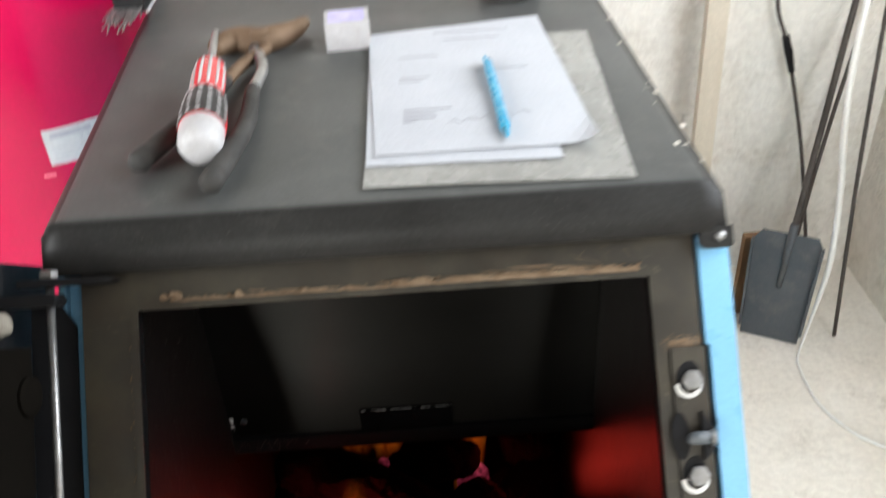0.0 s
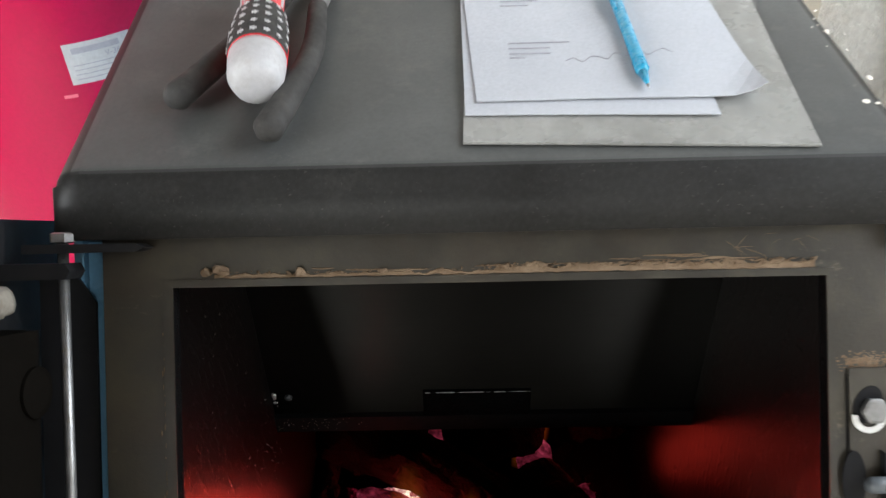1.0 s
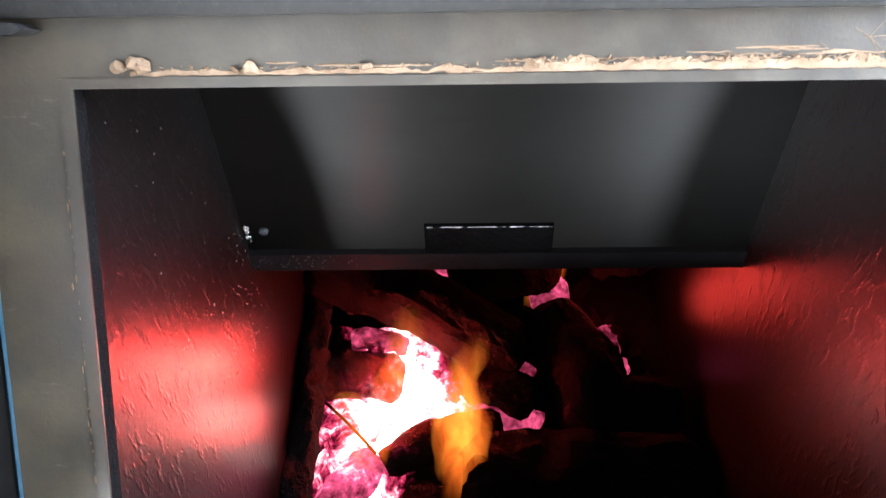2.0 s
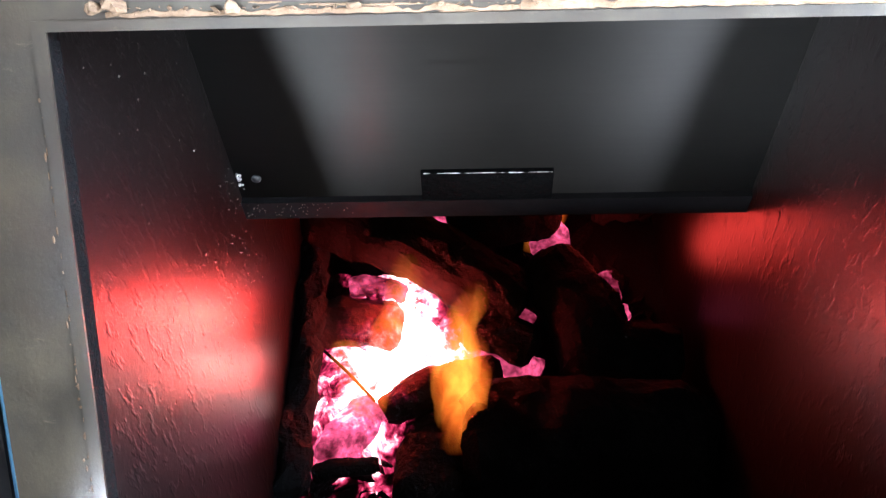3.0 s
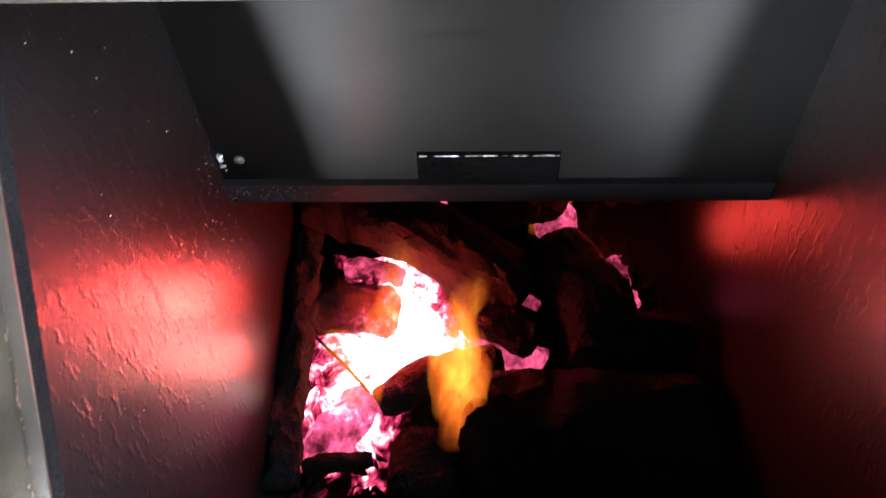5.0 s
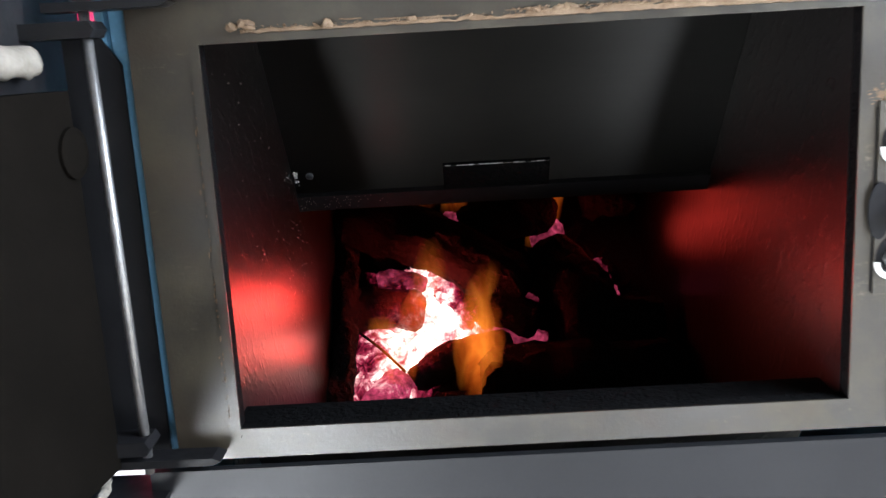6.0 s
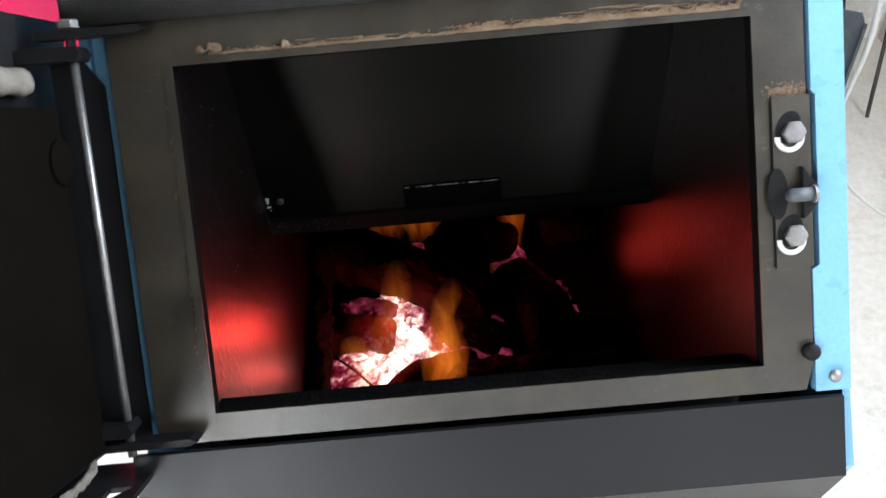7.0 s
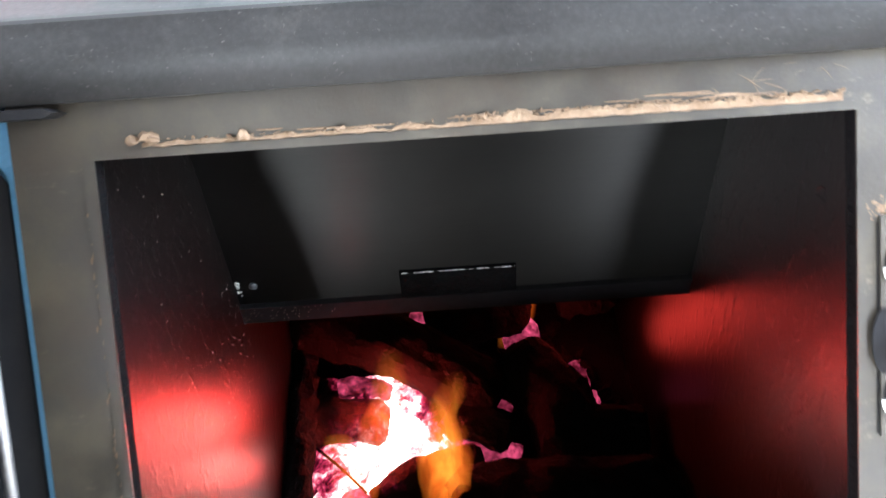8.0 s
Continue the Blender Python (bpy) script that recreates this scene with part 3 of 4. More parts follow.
tagged(part("flaking_crust", wear, M_ROPE, boiler, "tan flaking crumbs along the opening edge", m=FACE), kind="stuff")

# firebox
front = to_world(0.052, OB - 0.006)
f_top = to_world(0.012, 0.03)
wall_line = [f_top, to_world(0.0125, OB - 0.006), front, (front[0] + 0.0, 0.36), (0.43, 0.36), (0.43, 1.062), (f_top[0], 1.062)]
part("firebox_wall", prism(wall_line, -0.226, -0.2165), M_TAR, boiler, "tar-glazed reddish-brown steel firebox wall")
part("firebox_wall", prism(wall_line, 0.2085, 0.219), M_TAR, boiler, "tar-glazed reddish-brown steel firebox wall")
part("firebox_front", box((-0.2165, front[0] - 0.008, 0.36), (0.2085, front[0], front[1] - 0.004)), M_TAR, boiler)
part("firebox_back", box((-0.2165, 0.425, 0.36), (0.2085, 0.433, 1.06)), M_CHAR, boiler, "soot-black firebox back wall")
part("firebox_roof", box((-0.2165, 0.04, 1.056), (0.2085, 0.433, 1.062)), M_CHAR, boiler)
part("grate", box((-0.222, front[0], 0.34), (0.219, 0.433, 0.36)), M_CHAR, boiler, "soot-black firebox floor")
part("baffle", box((-0.2165, 0.166, 0.708), (0.2085, 0.172, 1.056)), M_BAFFLE, boiler, "plain grey steel baffle plate hanging in the firebox", bevel=0.0008)
part("baffle_bar", box((-0.2165, 0.160, 0.686), (0.2085, 0.176, 0.7078)), M_BLACK, boiler, "black steel bar below the baffle", bevel=0.001)
part("baffle_tab", box((-0.064, 0.1605, 0.7085), (0.043, 0.1655, 0.742)), M_CHAR, boiler, "dark steel tab with a bright worn top edge", bevel=0.0008)
worn = tube([(-0.062 + 0.104 * i / 40, 0.1612, 0.7418 + 0.0004 * noise.noise(Vector((i * 0.6, 0, 0)))) for i in range(41)], [max(0.00008, 0.0004 + 0.0011 * noise.noise(Vector((i * 0.45, 3, 0)))) for i in range(41)], 6)
part("worn_edge", worn, M_WASHER, boiler, "bright worn steel edge")
part("rivet", spin([(0.004, 0), (0.004, 0.002), (0.002, 0.0035)], Matrix.Translation((-0.199, 0.166, 0.734)) @ Matrix.Rotation(radians(90), 4, "X"), 14), M_SHOVEL, boiler, smooth=True)
spatter = bmesh.new()
rnd = random.Random(17)
for i in range(14):
    bmesh.ops.create_icosphere(spatter, subdivisions=1, radius=rnd.uniform(0.0008, 0.0018), matrix=Matrix.Translation((-0.2145 + 0.003 * rnd.random(), 0.1645, 0.735 + rnd.gauss(0, 0.004))))
part("weld_spatter", spatter, M_WASHER, boiler, "bright beads of weld at the baffle's corner")
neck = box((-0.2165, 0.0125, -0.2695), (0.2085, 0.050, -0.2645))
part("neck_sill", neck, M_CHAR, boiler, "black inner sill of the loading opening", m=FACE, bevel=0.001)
# Tiny glints on the wall and baffle bar, modelled as pale specks.
glints = bmesh.new()
rnd = random.Random(8)
for i in range(36):
    y = rnd.uniform(0.0, 0.15)
    z = rnd.uniform(0.74, 1.0) if i % 3 else rnd.uniform(0.66, 0.78)
    s = rnd.uniform(0.0003, 0.0009)
    bmesh.ops.create_icosphere(glints, subdivisions=1, radius=s, matrix=Matrix.Translation((-0.2162, y, z)) @ Matrix.Diagonal((0.6, rnd.uniform(0.8, 1.8), 1, 1)))
for i in range(70):
    near = rnd.random()
    y, z = (0.160 - 0.03 * rnd.random() ** 2, rnd.gauss(0.735, 0.03)) if near < 0.4 else (rnd.uniform(0.02, 0.16), rnd.uniform(0.60, 0.72))
    bmesh.ops.create_icosphere(glints, subdivisions=1, radius=rnd.uniform(0.0003, 0.0007), matrix=Matrix.Translation((-0.2163, y, z)))
for i in range(60):
    bmesh.ops.create_icosphere(glints, subdivisions=1, radius=rnd.uniform(0.0003, 0.0007), matrix=Matrix.Translation((-0.214 + 0.09 * rnd.random() ** 1.6, 0.1598, rnd.uniform(0.688, 0.707))))
tagged(part("glint_specks", glints, M_GASKET, boiler, "pale specks drawn as tiny glints on the firebox wall"), kind="stuff")

# latch keeper on the front plate
LATCH = FACE @ Matrix.Translation((-0.0045, 0, 0))
latch = part("latch_keeper", plate([(0.2258, -0.060), (0.2535, -0.060), (0.2535, -0.187), (0.2258, -0.187)], -0.003, 0.0), M_FACE, boiler, "bare steel latch keeper plate with slots", m=LATCH, bevel=0.0006)
part("seam", plate([(0.2248, -0.064), (0.2257, -0.064), (0.2257, -0.186), (0.2248, -0.186)], -0.0008, 0.0), M_BLACK, latch, "dark seam", m=LATCH)


def disc(name, x, z, rx, rz, y0, y1, material, label, turn=0.0):
    """A flat oval plate on the keeper."""
    pts = []
    for k in range(28):
        a = 2 * math.pi * k / 28
        u, v = rx * math.cos(a), rz * math.sin(a)
        pts.append((x + u * math.cos(turn) - v * math.sin(turn), z + u * math.sin(turn) + v * math.cos(turn)))
    return part(name, plate(pts, y0, y1), material, latch, label, m=LATCH)


def bolt(x, z):
    """A bolt in a slanted slot, with a bright worn washer showing below it."""
    disc("slot", x - 0.0028, z + 0.0035, 0.0085, 0.0125, -0.0036, -0.003, M_BLACK, "dark slot", -0.45)
    m = Matrix.Translation((x - 0.0024, -0.0036, z - 0.0036)) @ Matrix.Rotation(radians(90), 4, "X")
    ring = bmesh.new()
    rr = [(0.0072, 0.0), (0.0108, 0.0), (0.0112, 0.0008), (0.0104, 0.0016), (0.0072, 0.0014)]
    turns = [radians(-185 + 11 * k) for k in range(20)]
    rows = [[ring.verts.new((r * math.cos(a), r * math.sin(a), h)) for r, h in rr] for a in turns]
    for p, q in zip(rows, rows[1:]):
        for k in range(5):
            ring.faces.new((p[k], p[(k + 1) % 5], q[(k + 1) % 5], q[k]))
    ring.faces.new(rows[0]), ring.faces.new(rows[-1][::-1])
    part("washer", ring, M_WASHER, latch, "bright worn washer", m=LATCH @ m)
    head = spin([(0.0075, 0.0), (0.0088, 0.0008), (0.0088, 0.0058), (0.0076, 0.0068), (0.0030, 0.0070)], Matrix.Translation((x, -0.0036, z)) @ Matrix.Rotation(radians(90), 4, "X"), 6)
    part("bolt_head", head, M_ZINC, latch, "dull grey hexagon bolt head", m=LATCH, bevel=0.0006)


bolt(0.2400, -0.0865), bolt(0.2390, -0.1625)
disc("slot", 0.2278, -0.131, 0.0075, 0.0190, -0.0042, -0.003, M_BLACK, "dark lens-shaped slot")
part("latch_ear", plate([(0.2445, -0.112), (0.2500, -0.119), (0.2555, -0.126), (0.2555, -0.138), (0.2500, -0.145), (0.2445, -0.150)], -0.010, -0.003), M_BLACK, latch, m=LATCH, bevel=0.0008)
part("latch_pin", tube([(0.2330, -0.010, -0.132), (0.2345, -0.012, -0.132), (0.2500, -0.012, -0.132)], [0.0040, 0.0052, 0.0052], 18), M_SHOVEL, latch, "grey steel latch pin", m=LATCH, smooth=True)
part("pin_collar", tube([(0.2498, -0.012, -0.132), (0.2504, -0.012, -0.132), (0.2525, -0.012, -0.132), (0.2530, -0.012, -0.132)], [0.0056, 0.0066, 0.0066, 0.0056], 20), M_ZINC, latch, "bright pin collar", m=LATCH)
weld = bmesh.new()
rnd = random.Random(12)
for i in range(320):
    s = rnd.uniform(0.0003, 0.0008)
    bmesh.ops.create_icosphere(weld, subdivisions=1, radius=s, matrix=Matrix.Translation((0.2375 + rnd.gauss(0, 0.007), -0.0001, -0.0565 + rnd.gauss(0, 0.0026))) @ Matrix.Diagonal((1.6, 0.10, 1, 1)))
for v in weld.verts:
    v.co += noise.noise_vector(v.co * 300) * 0.0003
part("weld_scar", weld, M_ROPE, boiler, "tan burnt weld scar", m=LATCH)
part("grommet", spin([(0.003, 0), (0.0065, 0), (0.0065, 0.006), (0.004, 0.008)], Matrix.Translation((0.2445, -0.0005, -0.2525)) @ Matrix.Rotation(radians(90), 4, "X"), 20), M_BLACK, boiler, "black rubber stop", m=FACE, smooth=True)

# hinge and open door
for z in (0.026, -0.276):
    part("hinge_bracket", plate([(-0.298, z - 0.0030), (-0.298, z + 0.0030), (-0.226, z + 0.0026), (-0.220, z), (-0.226, z - 0.0026)], -0.020, -0.001), M_BLACK, boiler, "black steel hinge bracket", m=FACE, bevel=0.001)
part("hinge_rod", tube([(-0.275, -0.012, 0.031), (-0.272, -0.012, -0.285)], 0.0034, 16), M_ZINC, boiler, "bare grey steel hinge rod", m=FACE, smooth=True)
part("hinge_nut", spin([(0.006, 0), (0.0085, 0.001), (0.0085, 0.006), (0.006, 0.007)], Matrix.Translation((-0.275, -0.012, 0.0295)), 6), M_ZINC, boiler, m=FACE)

DOOR = FACE @ Matrix.Translation((-0.316, -0.016, 0)) @ Matrix.Rotation(radians(-96), 4, "Z")
door = part("door", box((-0.085, -0.034, -0.300), (0.50, -0.004, 0.046)), M_BLACK, boiler, "open black steel loading door", m=DOOR, bevel=0.003)
part("door_rim", box((0.0, -0.0042, -0.285), (0.49, 0.006, 0.042)), M_BLACK, door, m=DOOR, bevel=0.002)
part("door_lining", box((0.004, 0.0058, -0.275), (0.455, 0.030, -0.024)), M_INSUL, door, "soot-brown insulating door lining", m=DOOR, bevel=0.006)
rope = bmesh.new()
tube(curve_points([(0.016, 0.014, -0.006), (0.12, 0.015, -0.005), (0.25, 0.015, -0.006), (0.46, 0.015, -0.006)], 24), 0.0095, 14, rope)
for v in rope.verts:
    v.co += noise.noise_vector(v.co * 160) * 0.0018
part("gasket_rope", rope, M_GASKET, door, "thick off-white gasket rope along the door edge", m=DOOR, smooth=True)
fray = tube(curve_points([(-0.004, 0.014, -0.282), (0.01, 0.020, -0.288), (0.03, 0.020, -0.292), (0.07, 0.018, -0.293)], 12), 0.0032, 12)
for v in fray.verts:
    v.co += noise.noise_vector(v.co * 220) * 0.002
part("gasket_rope", fray, M_GASKET, door, "frayed end of off-white gasket rope", m=DOOR)
flange = bmesh.new()
for outline in ([(-0.345, 0.022), (-0.262, 0.022), (-0.262, -0.030), (-0.286, -0.030), (-0.345, -0.030)], [(-0.268, -0.030), (-0.262, -0.030), (-0.262, -0.060), (-0.284, -0.060)],
                [(-0.345, -0.030), (-0.286, -0.030), (-0.286, -0.060), (-0.345, -0.060)], [(-0.345, -0.060), (-0.262, -0.060), (-0.262, -0.45), (-0.345, -0.45)]):
    low = [flange.verts.new((x, y, -0.306)) for x, y in outline]
    high = [flange.verts.new((x, y, -0.302)) for x, y in outline]
    flange.faces.new(low[::-1]), flange.faces.new(high)
    for k in range(len(low)):
        flange.faces.new((low[k], low[(k + 1) % len(low)], high[(k + 1) % len(low)], high[k]))
part("bottom_flange", flange, M_BLACK, door, "black steel flange along the door's lower edge", m=FACE)
for z in (0.012, -0.262):
    part("hinge_lug", plate([(-0.330, z - 0.005), (-0.330, z + 0.005), (-0.268, z + 0.005), (-0.265, z), (-0.268, z - 0.005)], -0.026, -0.002), M_BLACK, door, "black steel hinge lug", m=FACE, bevel=0.001)
part("lining_washer", spin([(0.016, 0), (0.016, 0.003), (0.012, 0.004)], DOOR @ Matrix.Translation((0.010, 0.0295, -0.062)) @ Matrix.Rotation(radians(-90), 4, "X"), 28), M_INSUL, door, "round washer on the door lining")

# ---- fire ----
def log(points, radii, material, label, seed, rough=0.25):
    """A charred split log: a tapered, knobbly body."""
    line = curve_points(points, 7)
    n = len(line)
    rr = [radii[0] + (radii[-1] - radii[0]) * i / (n - 1) for i in range(n)]
    rr[0] *= 0.75
    rr[-1] *= 0.75
    bm = tube(line, rr, 18)
    bmesh.ops.subdivide_edges(bm, edges=bm.edges[:], cuts=1, use_grid_fill=True)
    for v in bm.verts:
        q = v.co * 38 + Vector((seed, seed * 2, 0))
        v.co += noise.noise_vector(q) * radii[0] * rough + noise.noise_vector(q * 3.1) * radii[0] * rough * 0.4
    ob = part("log", bm, material, None)
    return tagged(ob, label, "firewood", "logs in the fire")


DARK = "black charred log lying on the embers"
log([(-0.208, 0.330, 0.470), (-0.10, 0.288, 0.470), (0.032, 0.205, 0.455)], (0.042, 0.037), M_CHAR, "long black charred log lying slantwise over the embers", 1, 0.16)
log([(-0.048, 0.312, 0.455), (0.010, 0.325, 0.460), (0.072, 0.345, 0.455)], (0.030, 0.034), M_CHAR, "black charred log end at the back of the fire", 2, 0.18)
log([(0.056, 0.266, 0.452), (0.096, 0.195, 0.458), (0.112, 0.130, 0.452)], (0.038, 0.043), M_CHAR, "thick black charred log pointing towards the loading opening", 3, 0.15)
log([(0.090, 0.152, 0.452), (0.140, 0.150, 0.455), (0.192, 0.146, 0.450)], (0.036, 0.033), M_CHAR, DARK, 4, 0.16)
log([(-0.034, 0.050, 0.455), (0.090, 0.053, 0.462), (0.205, 0.048, 0.460)], (0.062, 0.058), M_CHAR, "thick black charred log across the front of the fire", 5, 0.12)
log([(-0.066, 0.050, 0.440), (-0.068, 0.015, 0.448), (-0.070, -0.030, 0.445)], (0.036, 0.036), M_CHAR, "round black charred log end at the front", 6, 0.14)
log([(-0.118, 0.098, 0.428), (-0.060, 0.122, 0.440), (0.006, 0.132, 0.436)], (0.018, 0.025), M_CRUST, "short charred stick amid white-hot embers", 7, 0.2)
log([(-0.030, 0.188, 0.446), (0.005, 0.176, 0.450), (0.042, 0.160, 0.446)], (0.022, 0.026), M_CHAR, "short black charred log with a pink glowing underside", 8, 0.2)
log([(-0.198, 0.203, 0.428), (-0.150, 0.202, 0.436), (-0.104, 0.198, 0.428)], (0.027, 0.026), M_CRUST, "burning log glowing dull pink through its cracked bark", 9, 0.16)
log([(-0.206, 0.30, 0.450), (-0.200, 0.20, 0.456), (-0.205, 0.10, 0.448), (-0.200, 0.0, 0.455)], (0.017, 0.019), M_CHAR, "black charred log along the firebox wall", 10, 0.55)
log([(-0.185, 0.028, 0.434), (-0.155, 0.033, 0.440), (-0.120, 0.038, 0.434)], (0.010, 0.009), M_CHAR, "small charred piece at the front of the embers", 11)
log([(0.118, 0.368, 0.440), (0.150, 0.372, 0.450), (0.192, 0.375, 0.440)], (0.036, 0.035), M_CHAR, DARK, 12)
log([(-0.172, 0.045, 0.418), (-0.150, 0.080, 0.425), (-0.128, 0.110, 0.418)], (0.026, 0.022), M_EMBER, "burning log glowing pink at the front of the fire", 13)
log([(-0.012, 0.170, 0.422), (0.018, 0.150, 0.428), (0.046, 0.136, 0.424)], (0.018, 0.020), M_GLOW, "bright pink glowing ember stick", 14)
log([(-0.165, 0.258, 0.420), (-0.130, 0.256, 0.424), (-0.098, 0.246, 0.418)], (0.012, 0.012), M_GLOW, "bright pink glowing ember stick", 15)
log([(0.116, 0.262, 0.402), (0.130, 0.242, 0.410), (0.142, 0.214, 0.404)], (0.025, 0.010), M_GLOW, "pink glowing ember chunk", 16, 0.6)
log([(0.050, 0.318, 0.412), (0.066, 0.322, 0.420), (0.088, 0.335, 0.414)], (0.016, 0.016), M_GLOW, "pink glowing ember chunk", 17)
log([(0.020, 0.236, 0.400), (0.034, 0.228, 0.404), (0.046, 0.222, 0.400)], (0.010, 0.008), M_GLOW, "small pink glowing ember", 18)
log([(0.095, 0.112, 0.442), (0.108, 0.110, 0.445), (0.124, 0.108, 0.442)], (0.006, 0.004), M_GLOW, "small pink glowing ember", 19)
log([(-0.100, 0.094, 0.408), (-0.065, 0.098, 0.412), (-0.030, 0.098, 0.408)], (0.012, 0.012), M_HOT, "short white-hot glowing ember stick", 20)
log([(-0.070, 0.362, 0.425), (-0.048, 0.345, 0.428), (-0.006, 0.300, 0.420)], (0.008, 0.007), M_GLOW, "thin pink glowing ember stick behind a log", 21)
tagged(part("stick", tube(curve_points([(-0.186, 0.166, 0.440), (-0.155, 0.134, 0.446), (-0.126, 0.104, 0.440)], 6), [0.0018] * 13, 8), M_CHAR), "thin charred stick lying on white-hot embers", "stick")


def ember_heap(name, x0, x1, y0, y1, z, n, size, material, label, seed):
    """A heap of burnt chunks: an uneven bed with angular splinters of charcoal on it."""
    rnd = random.Random(seed)
    bm = bmesh.new()
    bmesh.ops.create_grid(bm, x_segments=60, y_segments=60, size=0.5)
    for v in bm.verts:
        x, y = x0 + (v.co.x + 0.5) * (x1 - x0), y0 + (v.co.y + 0.5) * (y1 - y0)
        edge = 0.5 - math.hypot(v.co.x, v.co.y)
        q = Vector((x, y, seed))
        v.co = (x, y, z - 0.035 + 0.035 * max(-0.4, min(edge * 5, 1)) + 0.014 * noise.noise(q * 30) + 0.006 * noise.noise(q * 90))
    for _ in range(n):
        s = size * rnd.uniform(0.4, 1.1)
        w, d = rnd.random() ** 0.5 * 0.46, rnd.random() * 6.283
        m = Matrix.Translation(((x0 + x1) / 2 + (x1 - x0) * w * math.cos(d), (y0 + y1) / 2 + (y1 - y0) * w * math.sin(d), z + rnd.uniform(-0.008, 0.005) - 0.03 * max(0, w - 0.3))) @ Euler((rnd.gauss(0, 0.35), rnd.gauss(0, 0.35), rnd.random() * 6)).to_matrix().to_4x4() @ Matrix.Diagonal((s * rnd.uniform(1.4, 3.4), s * rnd.uniform(0.5, 0.85), s * 0.5, 1))
        made = bmesh.ops.create_icosphere(bm, subdivisions=2, radius=0.8, matrix=m)
        for v in made["verts"]:
            v.co += noise.noise_vector(v.co * 70 + Vector((seed, 0, 0))) * s * 0.8 + noise.noise_vector(v.co * 260) * s * 0.25
    return tagged(part(name, bm, material), label, "embers", kind="stuff")


ember_heap("embers", -0.21, 0.205, front[0] + 0.005, 0.42, 0.385, 140, 0.02, M_CHAR, "bed of black ash and charcoal on the firebox floor", 2)
ember_heap("embers", -0.212, 0.055, 0.020, 0.305, 0.418, 150, 0.011, M_HOT, "white-hot and pink glowing embers", 4)

fire = thing("fire", (-0.1, 0.15, 0.42), "orange flames licking up from glowing embers", "fire")


def tongue(base, tip, width, bend, seed):
    """One lick of flame: a thin, wavering, tapering body that fades towards its rim and its tip."""
    base, tip = Vector(base), Vector(tip)
    n, sides = 20, 20
    bm = bmesh.new()
    uv = bm.loops.layers.uv.new("UVMap")
    fade, rings = {}, []
    for i in range(n):
        t = i / (n - 1)
        c = base.lerp(tip, t) + Vector((bend * math.sin(t * 3.1 + seed), 0, 0)) + noise.noise_vector(Vector((seed * 3.7, t * 2.6, 0))) * 0.022 * t
        r = width * (math.sin(math.pi * min(t * 0.66 + 0.25, 1)) ** 0.7) * (1 + 0.45 * noise.noise(Vector((seed, t * 5, 4)))) + 0.0006
        ring = []
        for k in range(sides):
            a = 2 * math.pi * k / sides
            v = bm.verts.new(c - base + Vector((math.cos(a) * r, math.sin(a) * r * 0.35, 0)))
            fade[v] = (abs(math.sin(a)), t)
            ring.append(v)
        rings.append(ring)
    for a, b in zip(rings, rings[1:]):
        for k in range(sides):
            f = bm.faces.new((a[k], a[(k + 1) % sides], b[(k + 1) % sides], b[k]))
            for loop in f.loops:
                loop[uv].uv = fade[loop.vert]
    ob = part("flame", bm, M_FLAME, fire, smooth=True)
    ob.matrix_parent_inverse = Matrix()
    ob.location = base - fire.location
    ob.visible_shadow = False
    return ob


tongue((-0.155, 0.085, 0.42), (-0.140, 0.125, 0.53), 0.026, 0.014, 1)
tongue((-0.112, 0.120, 0.42), (-0.095, 0.160, 0.61), 0.028, -0.014, 2)
tongue((-0.040, 0.080, 0.42), (-0.018, 0.150, 0.60), 0.025, 0.012, 3)
tongue((-0.050, 0.035, 0.470), (-0.022, 0.110, 0.63), 0.021, -0.010, 4)
tongue((0.062, 0.325, 0.38), (0.076, 0.350, 0.60), 0.022, 0.006, 5)
tongue((-0.055, 0.360, 0.43), (-0.075, 0.375, 0.60), 0.026, 0.008, 6)
tongue((-0.110, 0.375, 0.43), (-0.12, 0.39, 0.60), 0.030, 0.008, 7)

# ---- red tank ----
tank = thing("expansion_tank", (-0.545, 0.72, 0), "glossy crimson red steel expansion tank beside the boiler", "tank")
TC = Matrix.Translation((-0.545, 0.72, 0))
TR = 0.205
shell = spin([(0.03, 0.20), (0.10, 0.212), (0.16, 0.24), (0.195, 0.285), (TR, 0.33), (TR, 1.30), (0.195, 1.345), (0.16, 1.39), (0.10, 1.42), (0.03, 1.43)], TC, 72)
part("shell", shell, M_RED, tank, smooth=True)
for k in range(3):
    a = radians(-70 + 120 * k)
    leg = tube([(-0.545 + math.cos(a) * 0.15, 0.72 + math.sin(a) * 0.15, 0.26), (-0.545 + math.cos(a) * 0.19, 0.72 + math.sin(a) * 0.19, 0.0)], 0.016, 12)
    part("leg", leg, M_RED, tank)
    part("foot", spin([(0.03, 0), (0.03, 0.006), (0.017, 0.008)], Matrix.Translation((-0.545 + math.cos(a) * 0.19, 0.72 + math.sin(a) * 0.19, 0)), 20), M_BLACK, tank)



def on_tank(angle, z, out=0.0):
    a = radians(angle)
    return Vector((-0.545 + math.cos(a) * (TR + out), 0.72 + math.sin(a) * (TR + out), z))


def tank_patch(name, a0, a1, z0, z1, out, material, parent, label=""):
    bm = bmesh.new()
    cols = [(bm.verts.new(on_tank(a0 + (a1 - a0) * i / 8, z0, out)), bm.verts.new(on_tank(a0 + (a1 - a0) * i / 8, z1, out))) for i in range(9)]
    for p, q in zip(cols, cols[1:]):
        bm.faces.new((p[0], q[0], q[1], p[1]))
    return part(name, bm, material, parent, label)


